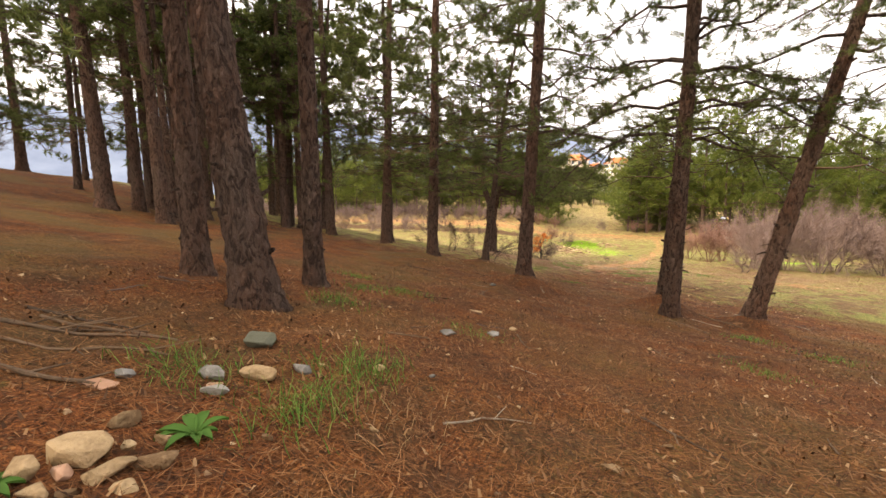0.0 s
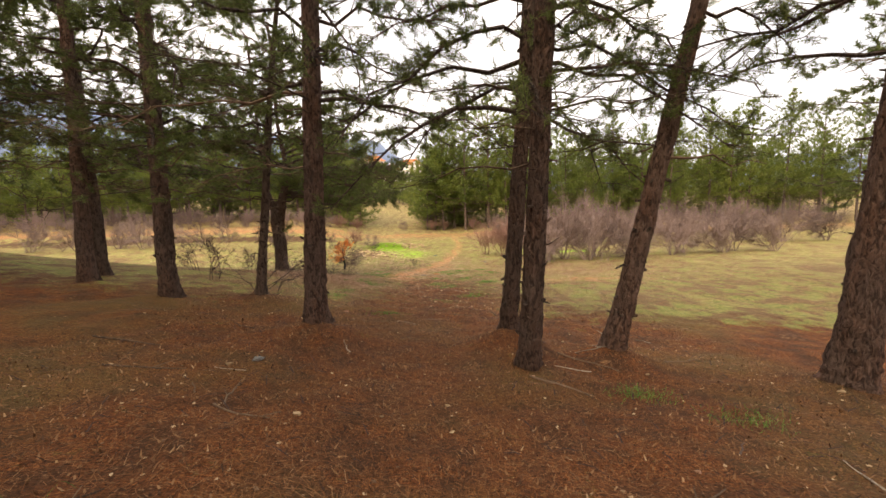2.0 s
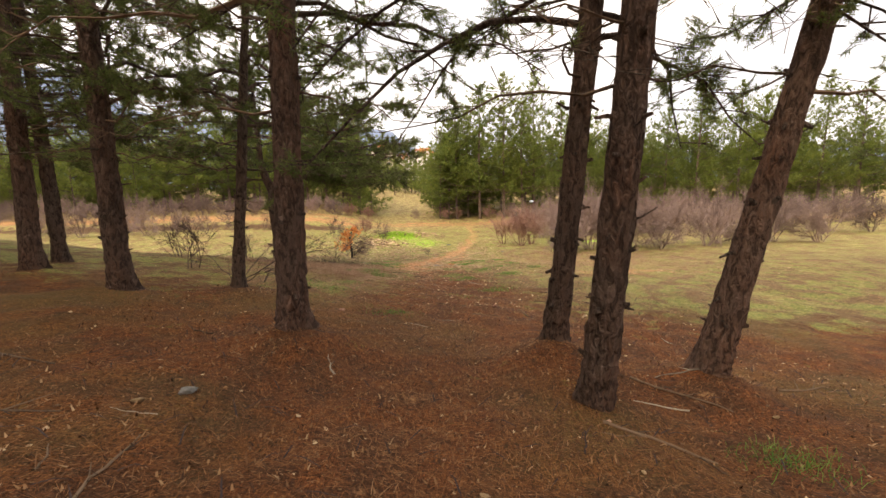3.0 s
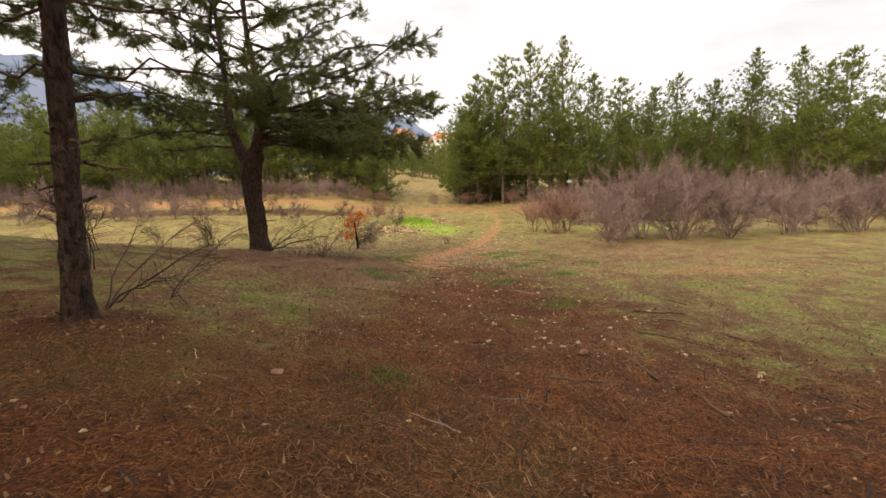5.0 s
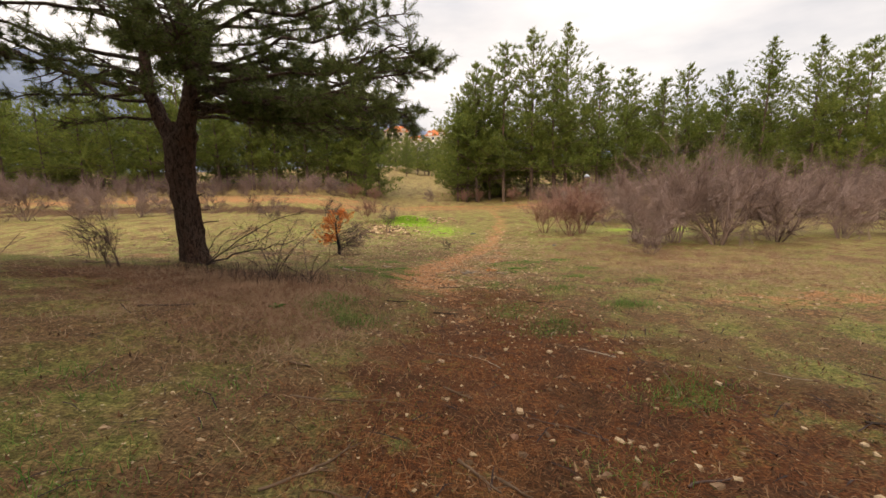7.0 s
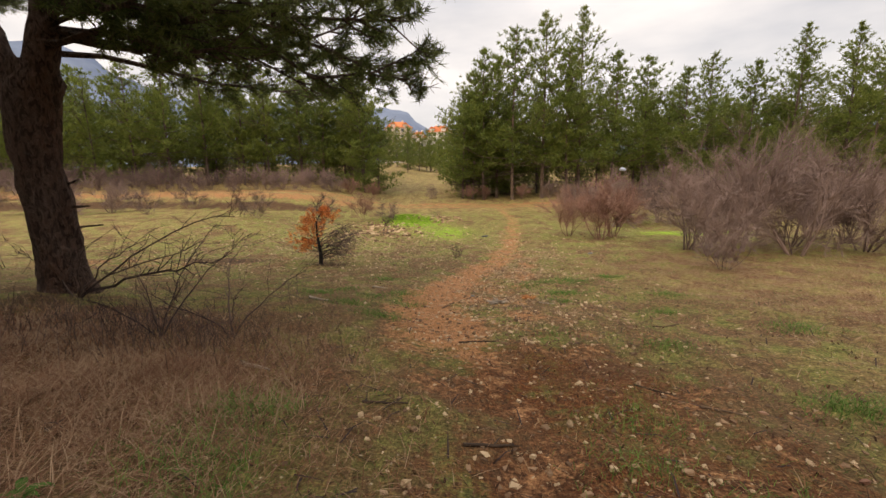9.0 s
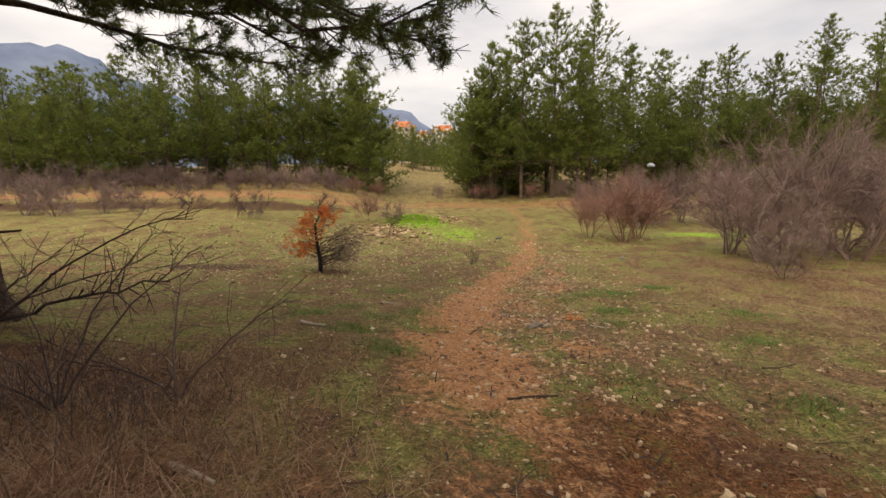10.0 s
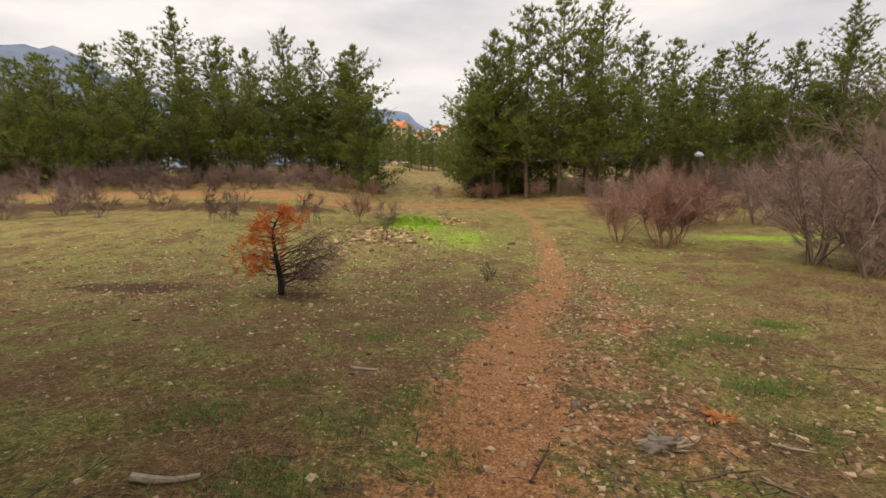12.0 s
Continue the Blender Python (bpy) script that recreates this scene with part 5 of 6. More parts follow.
PEBBLE = strand_rand("mixed_pebbles", (0.13, 0.078, 0.047), (0.3, 0.19, 0.112), (0.5, 0.37, 0.23))
py_ = rng.uniform(15.5, 34.0, 3000)
px_ = np.interp(py_, [p[1] for p in TRAIL], [p[0] for p in TRAIL]) + rng.normal(0.5, 0.75, 3000)
pebbles("pebbles", on_ground(px_, py_), 0.01 + 0.035 * rng.random(3000) ** 2.5, PEBBLE, "ochre pebbles strewn over the worn trail")
py_ = rng.uniform(18.6, 28.0, 4200)
px_ = np.interp(py_, [p[1] for p in TRAIL], [p[0] for p in TRAIL]) + rng.normal(0.95, 0.65, 4200)
pebbles("pebbles", on_ground(px_, py_), 0.012 + 0.05 * rng.random(4200) ** 3, PEBBLE, "pale broken stones along the trail's stony side")
px_, py_ = rng.normal(-5.0, 5.0, 5000), rng.normal(27.5, 4.5, 5000)
pebbles("pebbles", on_ground(px_, py_), rng.uniform(0.015, 0.05, 5000) * np.interp(py_, [20, 26, 34], [0.8, 1.2, 2.4]), PEBBLE, "pale pebbles scattered over the thin meadow grass")
px_, py_ = np.concatenate([rng.normal(6.5, 2.2, 200), rng.normal(-1.6, 0.8, 160), rng.normal(-3.8, 0.9, 260)]), np.concatenate([rng.normal(17.8, 0.9, 200), rng.normal(40.6, 0.9, 160), rng.normal(35.5, 2.0, 260)])
pebbles("pebbles", on_ground(px_, py_), np.concatenate([rng.uniform(0.02, 0.07, 200), rng.uniform(0.1, 0.3, 160), rng.uniform(0.08, 0.25, 260)]), PEBBLE, "pale broken stones in bare patches of the meadow")
px_, py_ = np.concatenate([rng.normal(-5.2, 2.4, 1500), rng.normal(1.5, 0.9, 900), rng.normal(-2.2, 1.0, 700)]), np.concatenate([rng.normal(25.9, 1.3, 1500), rng.uniform(19.2, 25.0, 900), rng.normal(26.0, 2.5, 700)])
pebbles("pebbles", on_ground(px_, py_), 0.018 + 0.06 * rng.random(3100) ** 3, PEBBLE, "pale angular stones on the burnt and trodden ground")
px_, py_ = rng.normal(0.6, 1.1, 900), rng.uniform(12.0, 20.5, 900)
pebbles("pebbles", on_ground(px_, py_), 0.015 + 0.05 * rng.random(900) ** 2.5, PEBBLE, "ochre stones strewn where the trail leaves the wood")
px_, py_ = rng.uniform(-4, 5, 1200), rng.uniform(0.5, 16, 1200)
pebbles("pebbles", on_ground(px_, py_), rng.uniform(0.01, 0.035, 1200), PEBBLE, "small pale chips in the needle litter")


# ---- sticks and wood ----
def stick(x, y, ln, rad, turn, label, mat=TWIG, bend=0.05, forks=2, category="stick", name="fallen_stick"):
    ob = thing(name, x, y, float(height(x, y)), label, category, "fallen wood")
    c, s = math.cos(radians(turn)), math.sin(radians(turn))
    t = np.linspace(-0.5, 0.5, 8)
    off = np.cumsum(rng.normal(0, bend, 8)) * ln * 0.3
    wx, wy = t * ln * c - off * s, t * ln * s + off * c
    wz = height(x + wx, y + wy) - float(height(x, y)) + rad * 0.8
    pts = np.stack([wx, wy, wz], -1)
    g = Geo()
    g.tube(pts, rad * np.linspace(1, 0.5, 8), 7, True, 0.08)
    part("stick", g.mesh("stick", mat), ob)
    for _ in range(forks):
        i = int(rng.integers(2, 7))
        a = radians(turn) + rng.choice([-1, 1]) * rng.uniform(0.4, 0.9)
        e = pts[i] + np.array([math.cos(a), math.sin(a), 0.1]) * ln * rng.uniform(0.15, 0.35)
        f = Geo()
        f.tube([pts[i], (pts[i] + e) / 2, e], [rad * 0.5, rad * 0.4, rad * 0.2], 4)
        part("twig", f.mesh("twig", mat), ob)


stick(-1.85, 21.95, 0.24, 0.016, 10, "pale weathered broken branch on the grass", WOOD_GREY, 0.03, 0)
stick(-2.41, 20.2, 0.26, 0.022, 20, "pale weathered log end on the grass", WOOD_GREY, 0.12, 0, "log", "fallen_log")
stick(-1.27, 21.9, 0.5, 0.01, 105, "thin brown stick at the trail's edge")
stick(-0.25, 20.4, 0.28, 0.006, 60, "thin curved twig among the stones", WOOD_GREY, 0.15, 0)
stick(0.5, 20.3, 0.22, 0.007, 120, "curved grey root twig among the stones", WOOD_GREY, 0.15, 1)
stick(0.9, 20.75, 0.22, 0.01, -20, "broken grey branch lying among stones", WOOD_GREY, 0.05, 1)
stick(-2.07, 17.5, 0.3, 0.018, -25, "short grey stick in the dry grass", WOOD_GREY, 0.03, 0)
stick(-1.03, 17.1, 0.3, 0.01, 5, "short forked stick on the trodden soil")
for sx, sy, ln, rd, tn in ((-2.25, 1.6, 1.1, 0.012, 30), (-2.15, 1.72, 0.9, 0.01, 15), (-2.4, 1.55, 1.0, 0.009, 45), (-1.75, 1.22, 0.6, 0.014, 15), (-1.9, 1.5, 0.8, 0.008, 25), (-2.5, 1.75, 0.8, 0.01, 10), (0.82, 2.62, 0.45, 0.008, -40), (-1.59, 7.05, 0.6, 0.009, 100), (2.09, 8.46, 0.8, 0.011, -45), (0.9, 4.9, 0.5, 0.01, 100), (-1.35, 6.6, 0.6, 0.01, -30), (1.5, 7.7, 0.7, 0.013, -35), (3.6, 8.9, 0.6, 0.01, 15), (0.85, 11.6, 0.45, 0.01, 5), (1.5, 12.0, 0.5, 0.012, 100), (1.7, 11.3, 0.35, 0.012, 95), (-1.4, 12.4, 0.3, 0.008, 70), (2.2, 12.9, 0.6, 0.011, -35), (2.6, 13.5, 0.4, 0.008, -20), (-0.2, 13.3, 0.3, 0.01, -50), (-0.35, 15.0, 0.35, 0.01, -25), (0.5, 12.35, 0.25, 0.012, 110), (-1.0, 3.2, 0.35, 0.008, 40), (-0.3, 4.2, 0.4, 0.008, -60), (1.6, 5.6, 0.5, 0.009, 20), (-2.6, 7.5, 0.7, 0.01, 12), (-3.4, 8.4, 0.9, 0.012, -15), (1.0, 17.6, 0.3, 0.008, -30), (1.3, 17.2, 0.3, 0.009, -40), (-0.3, 18.7, 0.4, 0.01, 10), (2.4, 22.0, 0.6, 0.008, -10), (2.0, 19.4, 0.35, 0.009, 15), (-1.41, 14.37, 0.2, 0.01, -20), (-0.28, 14.13, 0.25, 0.009, -40), (-1.03, 13.93, 0.6, 0.007, 5), (-1.03, 13.15, 0.3, 0.008, 35), (-0.05, 13.23, 0.2, 0.01, -40), (2.59, 13.88, 0.6, 0.009, -15), (1.66, 13.22, 0.4, 0.008, -25), (0.19, 12.43, 0.25, 0.009, -15), (0.84, 12.25, 0.2, 0.01, 15), (-0.38, 16.74, 0.3, 0.012, 10), (-1.92, 16.39, 0.3, 0.01, 20), (-0.59, 20.63, 0.4, 0.008, 60), (0.3, 20.49, 0.4, 0.008, 10)):
    stick(sx, sy, ln, rd, tn, "thin dry fallen stick on the needle litter")


SCATTERED = np.random.default_rng(31)
for i in range(60):
    sx, sy = SCATTERED.uniform(-3.6, 3.8), SCATTERED.uniform(2.2, 16.0)
    stick(sx, sy, SCATTERED.uniform(0.18, 0.55), SCATTERED.uniform(0.004, 0.009), SCATTERED.uniform(0, 180), "thin dry twig lying on the needle litter", (TWIG, SHRUB_DARK, WOOD_GREY)[i % 3], 0.1, i % 2)


def stump_root(x, y, size, mat, label, seed):
    """A frayed lump of old wood: a noisy flattened core and a few splinters."""
    ob = thing("old_root", x, y, float(height(x, y)), label, "root", "fallen wood")
    bm = bmesh.new()
    bmesh.ops.create_icosphere(bm, subdivisions=4, radius=size * 0.42)
    for v in bm.verts:
        c = v.co * (1.0 / size)
        k = 0.55 * noise.noise(c * 2.3 + Vector((seed, 0, 0))) + 0.35 * noise.noise(Vector((c.x * 3, c.y * 9, c.z * 9 + seed)))
        v.co = Vector((v.co.x * 1.25, v.co.y * 0.8, v.co.z * 0.5)) * (1 + 1.5 * k)
    m = bpy.data.meshes.new("core")
    bm.to_mesh(m)
    bm.free()
    m.materials.append(mat)
    part("core", m, ob)
    for i in range(14):
        g = Geo()
        a, d0 = rng.uniform(0, 6.28), rng.uniform(0.2, 0.5) * size
        p = np.array([math.cos(a) * d0, math.sin(a) * d0, 0.02])
        v = np.array([math.cos(a + 0.6), math.sin(a + 0.6), 0.25]) * size * rng.uniform(0.3, 0.6)
        g.tube([p, p + v * 0.5, p + v], [0.011, 0.008, 0.002], 4)
        part("splinter", g.mesh("splinter", mat), ob)
    return ob


stump_root(0.15, 20.8, 0.2, WOOD_GREY, "frayed grey lump of old root", 4)
stump_root(0.69, 21.1, 0.17, ROT, "crumbling orange rotten wood", 9)


def plastic_bag(x, y, z):
    g = bmesh.new()
    bmesh.ops.create_icosphere(g, subdivisions=3, radius=0.085)
    for v in g.verts:
        k = noise.noise(v.co * 9) * 0.5 + noise.noise(v.co * 22) * 0.25
        v.co = Vector((v.co.x * 1.5, v.co.y * 0.7, v.co.z * 0.8 - 0.25 * abs(v.co.x))) * (1 + k)
    m = bpy.data.meshes.new("plastic_bag")
    g.to_mesh(m)
    g.free()
    m.materials.append(PLASTIC)
    ob = tagged(new("plastic_bag", m), "crumpled pale plastic bag caught in a bare shrub", "plastic bag")
    ob.location = (x, y, z)


plastic_bag(6.05, 30.9, 0.32)


# ---- the town beyond the gap ----
def box(g, x0, x1, y0, y1, z0, z1):
    p = [(x, y, z) for z in (z0, z1) for x, y in ((x0, y0), (x1, y0), (x1, y1), (x0, y1))]
    g.add(p, [[0, 1, 5, 4]])
    g.f += [[g.n - 8 + i for i in q] for q in ([1, 2, 6, 5], [2, 3, 7, 6], [3, 0, 4, 7], [4, 5, 6, 7], [3, 2, 1, 0])]


def apartment_building(x, y, top, w, d, turn, wall_mat, label, storeys=6):
    base = float(height(x, y)) - 0.5
    eaves = top - base - 3.2
    ob = thing("apartment_building", x, y, base, label, "building", "town houses", turn=turn)
    g = Geo()
    box(g, -w / 2, w / 2, -d / 2, d / 2, 0, eaves)
    part("wall", g.mesh("wall", wall_mat), ob)
    g = Geo()
    o = 0.6
    v = [(-w / 2 - o, -d / 2 - o, eaves), (w / 2 + o, -d / 2 - o, eaves), (w / 2 + o, d / 2 + o, eaves), (-w / 2 - o, d / 2 + o, eaves), (-w * 0.22, 0, eaves + 3.4), (w * 0.22, 0, eaves + 3.4)]
    g.add(v, [[0, 1, 5]])
    g.f = [[0, 1, 5, 4], [1, 2, 5], [2, 3, 4, 5], [3, 0, 4], [3, 2, 1, 0]]
    roof = part("roof", g.mesh("roof", ROOF), ob, "orange tiled hipped roof")
    for cx in (-w * 0.18, w * 0.2):
        c = Geo()
        box(c, cx - 0.4, cx + 0.4, 0.4, 1.2, eaves + 1.5, eaves + 4.2)
        part("chimney", c.mesh("chimney", wall_mat), roof)
    for cx in (-w * 0.26, w * 0.24):
        c = Geo()
        box(c, cx - 1.1, cx + 1.1, -d / 2 - 0.2, -d / 2 + 2.6, eaves - 0.2, eaves + 1.7)
        dm = part("dormer", c.mesh("dormer", wall_mat), ob)
        c = Geo()
        c.add([(cx - 1.5, -d / 2 - 0.6, eaves + 1.6), (cx + 1.5, -d / 2 - 0.6, eaves + 1.6), (cx, -d / 2 - 0.6, eaves + 2.7), (cx - 1.5, -d / 2 + 3.4, eaves + 1.6), (cx + 1.5, -d / 2 + 3.4, eaves + 1.6), (cx, -d / 2 + 3.4, eaves + 2.7)], [[0, 1, 2]])
        c.f += [[0, 2, 5, 3], [1, 4, 5, 2], [3, 5, 4]]
        part("dormer_roof", c.mesh("dormer_roof", ROOF), dm)
    n = int(w // 3)
    for s in range(storeys):
        zz = eaves - 3.0 * (s + 1) + 0.9
        for i in range(n):
            cx = -w / 2 + (i + 0.5) * w / n
            c = Geo()
            box(c, cx - 0.7, cx + 0.7, -d / 2 - 0.04, -d / 2 + 0.1, zz, zz + 1.5)
            win = part("window", c.mesh("window", PANE), ob)
            c = Geo()
            box(c, cx - 0.85, cx + 0.85, -d / 2 - 0.16, -d / 2 + 0.1, zz - 0.14, zz - 0.01)
            part("sill", c.mesh("sill", WALL_WHITE), win)
            if i % 3 == 1:
                c = Geo()
                box(c, cx - 1.4, cx + 1.4, -d / 2 - 1.3, -d / 2 - 0.03, zz - 1.1, zz - 0.16)
                part("balcony", c.mesh("balcony", WALL_WHITE), ob)


apartment_building(-26.5, 248, 25.5, 13, 11, 14, WALL_CREAM, "cream apartment block with an orange tiled roof")
apartment_building(-16.0, 262, 21.5, 8, 10, -5, WALL_WHITE, "lower white apartment block with an orange roof")
apartment_building(-4.0, 246, 23.0, 12, 10, -12, WALL_WHITE, "white apartment block with an orange tiled roof")


# ---- grasses, herbs and needle litter ----
def strands(name, x, y, tall, wide, mat, label, category, flat=0.0, lean=0.5, kind="stuff", simple=False):
    """Thin bent blades rooted on the ground, one mesh; flat strands lie down."""
    n = len(x)
    base = on_ground(x, y, 0.003 if flat else -0.005)
    a = rng.uniform(0, 6.28, n)
    t = tall * rng.uniform(0.55, 1.3, n)
    if flat:
        d = np.stack([np.cos(a), np.sin(a), rng.uniform(-0.05, flat, n)], -1)
    else:
        d = np.stack([np.cos(a) * lean, np.sin(a) * lean, np.ones(n)], -1) + rng.normal(0, 0.25, (n, 3)) * np.array([1, 1, 0.2])
        d /= np.linalg.norm(d, axis=1)[:, None]
    side = np.stack([-np.sin(a), np.cos(a), np.zeros(n)], -1) * (wide / 2)
    if flat:
        up = np.array([0, 0, 1.0])
        mid = base + d * (t * 0.5)[:, None] + up * rng.uniform(0.004, 0.018, n)[:, None]
        tip = on_ground(base[:, 0] + d[:, 0] * t, base[:, 1] + d[:, 1] * t, 0.004)
        tip[:, 2] += rng.uniform(0, flat, n) * 0.12
    else:
        mid = base + d * (t * 0.55)[:, None]
        tip = base + d * t[:, None] + np.stack([np.cos(a), np.sin(a), -0.35 * np.ones(n)], -1) * (t * 0.28)[:, None]
    g = Geo()
    if simple:
        g.v, g.n = [np.stack([base - side, base + side, tip], 1).reshape(-1, 3)], n * 3
        g.f = np.arange(n * 3).reshape(-1, 3).tolist()
    else:
        v = np.stack([base - side, base + side, mid + side * 0.7, mid - side * 0.7, tip], 1)
        k = (np.arange(n) * 5)[:, None]
        g.v, g.n = [v.reshape(-1, 3)], n * 5
        g.f = (k + np.array([[0, 1, 2, 3]])).tolist() + (k + np.array([[3, 2, 4]])).tolist()
    tagged(new(name, g.mesh(name, mat)), label, category, kind=kind)


def keep(x, y, mask):
    k = rng.random(len(x)) < mask
    return x[k], y[k]


def patchy(x, y, scale, seed):
    return np.clip(0.5 + 0.9 * np.sin(x * scale + seed + 1.3 * np.sin(y * scale * 0.8)) * np.sin(y * scale * 1.1 + seed * 2 + np.sin(x * scale * 1.4)), 0, 1)


# needles lie thickest where the walk passes
nx_, ny_ = rng.uniform(-4.5, 5.5, 120000), rng.uniform(0.6, 18.5, 120000)
nx_, ny_ = keep(nx_, ny_, litter_mask(nx_, ny_))
strands("needle_litter", nx_, ny_, 0.085, 0.0042, LITTER, "orange-brown fallen pine needles covering the forest floor", "pine needles", 0.22, simple=True)
nx_, ny_ = rng.normal(0.0, 1.3, 50000), rng.uniform(0.8, 15.0, 50000)
nx_, ny_ = keep(nx_, ny_, litter_mask(nx_, ny_))
strands("needle_litter", nx_, ny_, 0.11, 0.0045, LITTER, "long dry pine needles strewn along the way", "pine needles", 0.3, simple=True)
nx_, ny_ = rng.uniform(-4.0, 5.0, 24000), rng.uniform(0.6, 19.5, 24000)
nx_, ny_ = keep(nx_, ny_, 0.25 + 0.75 * litter_mask(nx_, ny_))
strands("leaf_litter", nx_, ny_, 0.034, 0.014, FLAKES, "small brown flakes of bark and leaf on the forest floor", "litter", 0.3)
nx_, ny_ = rng.uniform(-4.0, 5.0, 10000), rng.uniform(0.6, 24.0, 10000)
strands("twig_litter", nx_, ny_, 0.13, 0.005, FLAKES, "thin dry twiglets on the forest floor", "twigs", 0.2)
nx_, ny_ = rng.uniform(-3.5, 4.5, 1100), rng.uniform(6.0, 21.0, 1100)
strands("twig_litter", nx_, ny_, 0.2, 0.011, SHRUB_DARK, "dark broken twigs lying over litter and soil", "twigs", 0.2)
mx_, my_ = rng.uniform(-12, 14, 130000), 20 + 20 * rng.random(130000)
mx_, my_ = keep(mx_, my_, (1 - litter_mask(mx_, my_)) * (1 - 0.97 * np.exp(-(trail_distance(mx_, my_) / 0.55) ** 2)) * patchy(mx_, my_, 1.1, 2.0) * patchy(mx_, my_, 3.1, 1.0))
strands("meadow_grass", mx_, my_, 0.06, 0.006, GRASS, "short green grass of the stony meadow", "grass", 0.0, 0.8, simple=True)
mx_, my_ = rng.uniform(-12, 14, 110000), 18 + 22 * rng.random(110000)
mx_, my_ = keep(mx_, my_, (1 - 0.75 * litter_mask(mx_, my_)) * (1 - 0.95 * np.exp(-(trail_distance(mx_, my_) / 0.55) ** 2)) * patchy(mx_, my_, 0.8, 5.0) * (0.3 + 0.7 * patchy(mx_, my_, 2.3, 3.0)))
strands("dry_grass", mx_, my_, 0.085, 0.006, GRASS_DRY, "short straw-coloured dry grass", "grass", 0.0, 1.4, simple=True)


mx_, my_ = rng.uniform(-5.5, 5.5, 260000), rng.uniform(11.5, 26.0, 260000)
open_ = (1 - 0.85 * litter_mask(mx_, my_)) * (1 - 0.98 * np.exp(-(trail_distance(mx_, my_) / 0.6) ** 2)) * (1 - 0.75 * stony(mx_, my_))
tone = patchy(mx_, my_, 2.1, 4.0) * 0.6 + patchy(mx_, my_, 5.3, 2.0) * 0.4
cover = open_ * (0.15 + 0.6 * patchy(mx_, my_, 1.3, 7.0))
pick = rng.random(len(mx_)) < cover
green_ = pick & (rng.random(len(mx_)) < np.clip(tone * 1.4 - 0.38, 0.04, 0.9))
straw_ = pick & ~green_
strands("meadow_grass", mx_[green_], my_[green_], 0.05, 0.0045, GRASS, "thin green grass beside the walk", "grass", 0.0, 1.0, simple=True)
strands("dry_grass", mx_[straw_], my_[straw_], 0.075, 0.004, GRASS_DRY, "flattened straw-coloured grass beside the walk", "grass", 0.0, 2.2, simple=True)


def clump(cx, cy, spread_x, spread_y, count, tall, mat, label, wide=0.005, lean=0.6, name="grass_tuft"):
    x, y = rng.normal(cx, spread_x, count), rng.normal(cy, spread_y, count)
    strands(name, x, y, tall, wide, mat, label, "grass", 0.0, lean)


clump(-3.2, 17.2, 0.85, 0.8, 12000, 0.15, GRASS_RED, "matted russet dry grass beside the forked pine", 0.004, 2.0)
clump(-2.6, 16.0, 0.8, 0.9, 8000, 0.13, GRASS_RED, "matted russet dry grass beside the way", 0.004, 2.2)
clump(-4.6, 17.6, 0.9, 0.5, 5000, 0.15, GRASS_RED, "russet dry grass round the forked pine's foot", 0.004, 1.6)
clump(-2.3, 17.0, 0.5, 0.7, 5000, 0.2, GRASS_RED, "tall matted russet grass beside the way", 0.004, 1.5)
clump(-1.9, 15.3, 0.4, 0.5, 3000, 0.16, GRASS_RED, "matted russet grass beside the way", 0.004, 1.8)
clump(6.2, 20.5, 2.0, 2.2, 9000, 0.14, GRASS_RED, "flattened pinkish-tan grass in the meadow", 0.006, 1.7)
clump(5.6, 25.5, 1.6, 1.2, 5000, 0.13, GRASS_RED, "flattened tan grass below the shrubs", 0.006, 2.0)
clump(9.0, 24.5, 2.5, 1.6, 5000, 0.14, GRASS_RED, "flattened tan grass below the shrubs", 0.006, 2.0)
clump(-3.0, 17.9, 0.55, 0.35, 600, 0.38, SHRUB_DARK, "dark haze of thin dead stalks in dry grass", 0.004, 0.5, "dead_stalks")
clump(-4.2, 18.2, 0.45, 0.3, 170, 0.38, SHRUB_DARK, "dark haze of thin dead stalks by the pine's foot", 0.004, 0.5, "dead_stalks")
clump(-2.8, 39.9, 0.8, 1.0, 7000, 0.14, GRASS_BRIGHT, "vivid green grass on the low mound", 0.015, 0.6)
clump(-0.78, 2.24, 0.15, 0.14, 230, 0.15, GRASS_LUSH, "fresh green grass tuft in the litter", 0.004)
clump(-0.7, 1.7, 0.1, 0.13, 260, 0.13, GRASS_LUSH, "green grass tuft in the litter", 0.004)
clump(-1.35, 1.62, 0.18, 0.1, 200, 0.11, GRASS_LUSH, "green grass tuft by the stones", 0.004)
clump(-0.35, 1.9, 0.15, 0.15, 60, 0.1, GRASS_DRY, "dry grass tuft in the litter", 0.004)
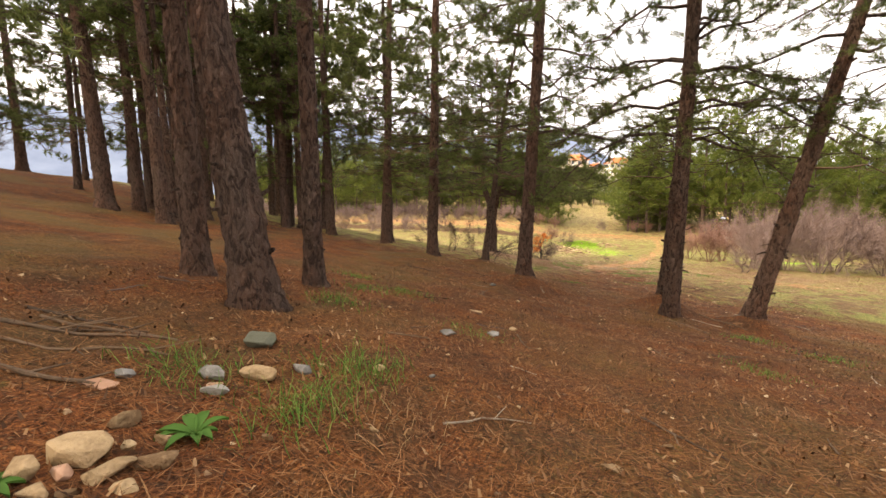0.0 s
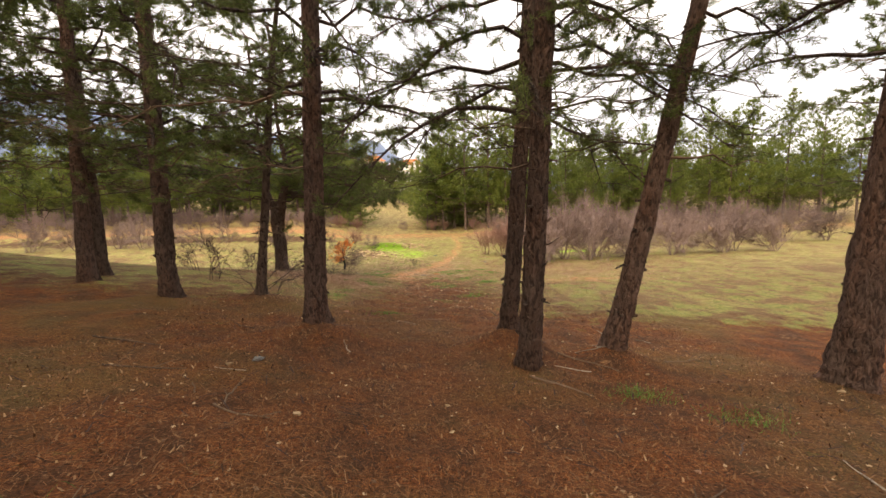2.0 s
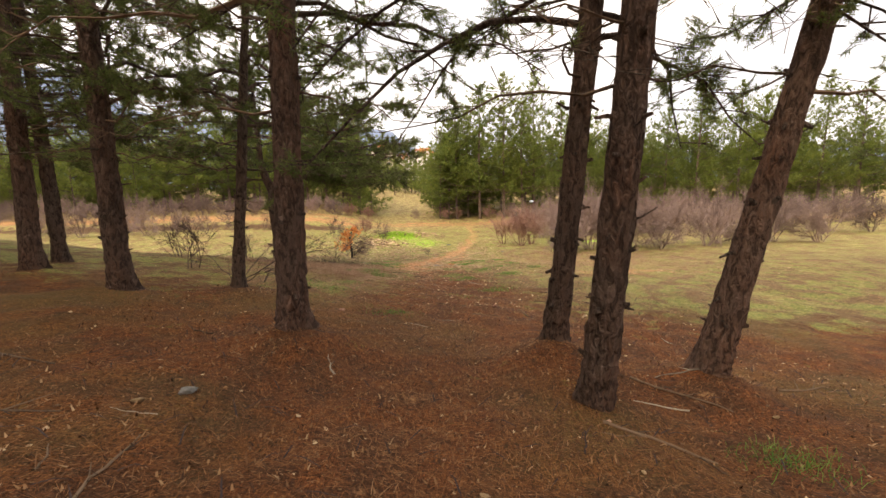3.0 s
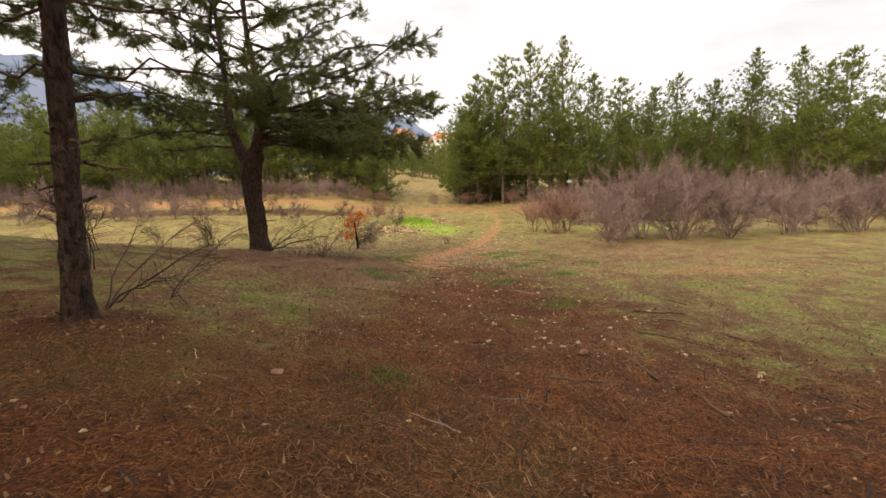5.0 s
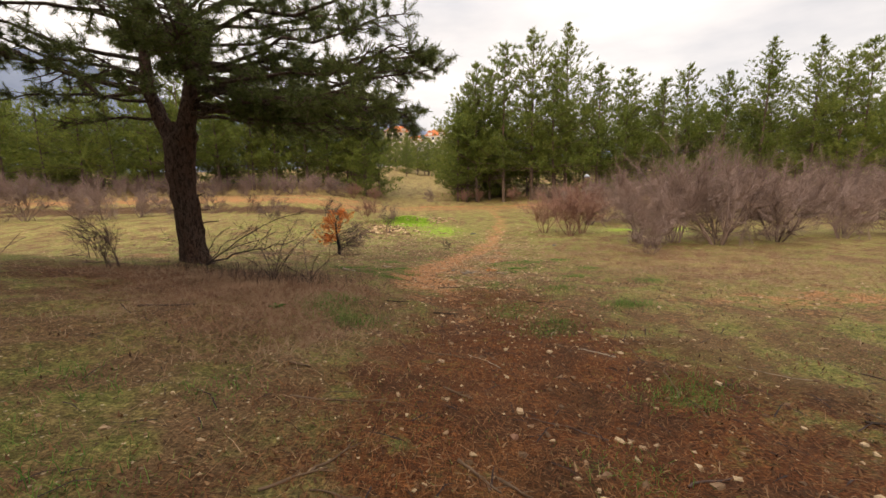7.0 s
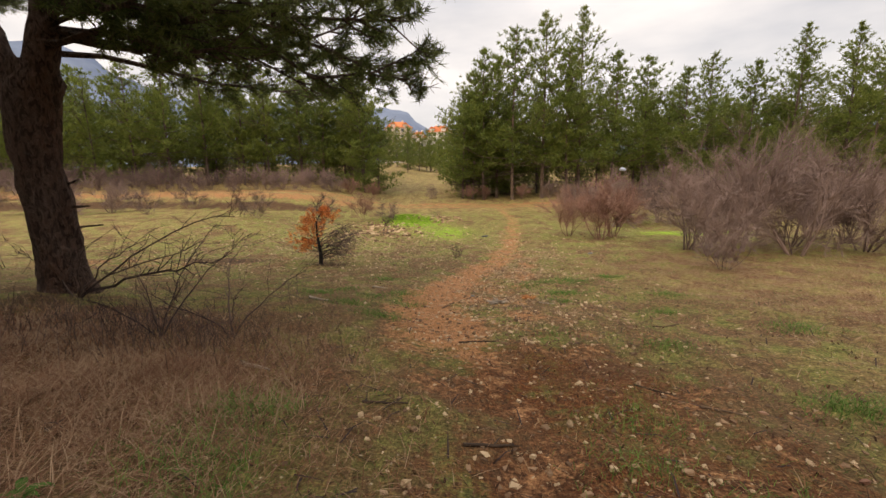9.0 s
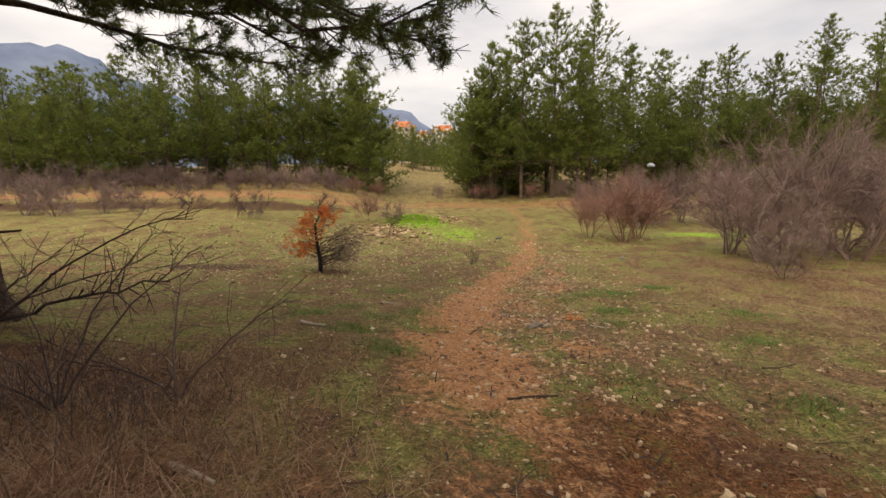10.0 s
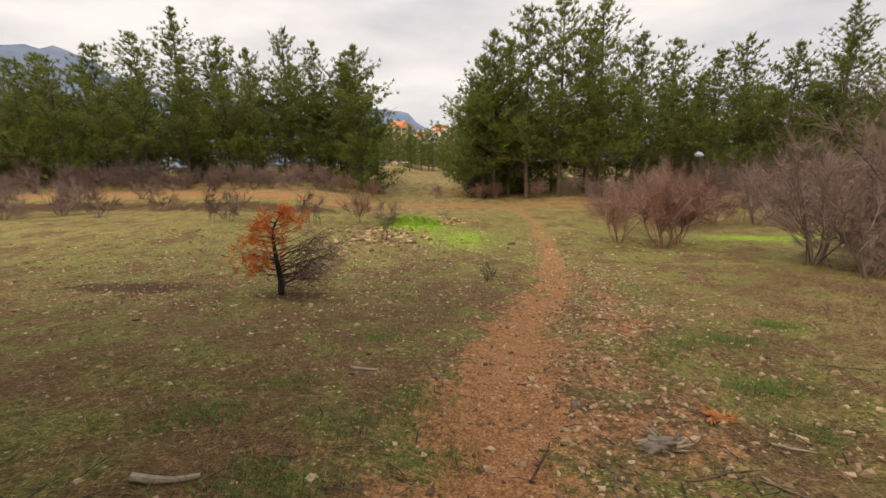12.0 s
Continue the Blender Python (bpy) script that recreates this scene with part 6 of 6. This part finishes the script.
for cx, cy, n_, tl in ((-2.06, 5.1, 260, 0.1), (-3.14, 5.6, 260, 0.1), (1.75, 4.97, 160, 0.09), (-0.63, 11.42, 420, 0.06), (2.27, 7.5, 320, 0.09), (2.95, 6.9, 200, 0.1), (-2.0, 3.6, 200, 0.12), (-2.3, 4.6, 220, 0.1), (-0.75, 4.0, 160, 0.08), (-1.9, 13.0, 160, 0.08), (-2.6, 13.9, 160, 0.08), (1.3, 14.3, 400, 0.07), (0.6, 17.0, 300, 0.07), (-1.4, 15.8, 420, 0.14), (-1.75, 16.2, 300, 0.13), (2.2, 17.2, 500, 0.1), (1.6, 18.6, 400, 0.08), (-1.5, 19.6, 500, 0.08), (0.9, 22.4, 500, 0.06), (1.5, 21.6, 500, 0.07), (-1.2, 20.6, 300, 0.07), (2.9, 23.5, 600, 0.08), (0.6, 19.0, 300, 0.06), (2.4, 20.2, 500, 0.07), (3.1, 21.4, 500, 0.07), (2.0, 22.8, 500, 0.06), (3.4, 19.2, 500, 0.08), (-2.4, 21.6, 500, 0.06), (-1.9, 22.9, 500, 0.06), (-1.76, 16.75, 500, 0.12), (0.4, 16.5, 300, 0.06), (-1.75, 13.93, 200, 0.06), (0.9, 16.1, 400, 0.06), (1.56, 14.46, 400, 0.06), (-1.83, 12.82, 160, 0.06), (0.6, 13.38, 300, 0.05), (0.72, 15.83, 400, 0.06), (-2.37, 13.24, 160, 0.06), (-1.35, 21.27, 500, 0.06), (-2.0, 20.27, 500, 0.08), (-2.65, 20.9, 500, 0.07), (1.31, 22.75, 500, 0.06), (1.3, 21.65, 500, 0.06), (1.85, 22.94, 500, 0.06), (1.18, 20.93, 400, 0.06), (-1.81, 20.93, 400, 0.06)):
    clump(cx, cy, 0.17, 0.13, n_, tl, GRASS_LUSH, "green grass tuft on the ground", 0.004, 0.8)


def herb(x, y, size, label):
    ob = thing("herb", x, y, float(height(x, y)), label, "plant", "herbs in the litter")
    for i in range(9):
        g = Geo()
        a = i * 0.7 + rng.uniform(-0.2, 0.2)
        d, s = np.array([math.cos(a), math.sin(a), 0]), np.array([-math.sin(a), math.cos(a), 0])
        ln = size * rng.uniform(0.6, 1.1)
        t = np.linspace(0, 1, 6)
        mid = d * (t * ln)[:, None] + np.array([0, 0, 1]) * (ln * (0.9 * t - 0.75 * t ** 2) + 0.01)[:, None]
        w = ln * 0.17 * np.sin(t * 3.0 + 0.1)[:, None]
        v = np.concatenate([mid - s * w, mid - np.array([0, 0, 0.012]), mid + s * w])
        q = [[r * 6 + i2, r * 6 + i2 + 1, (r + 1) * 6 + i2 + 1, (r + 1) * 6 + i2] for r in (0, 1) for i2 in range(5)]
        g.add(v, q)
        part("leaf", g.mesh("leaf", HERB, True), ob)


herb(-0.9, 1.32, 0.13, "broad-leaved green herb beside the stones")
herb(-1.06, 0.82, 0.1, "broad-leaved green herb beside the stones")
herb(-2.2, 15.9, 0.1, "small green herb in the dry grass")
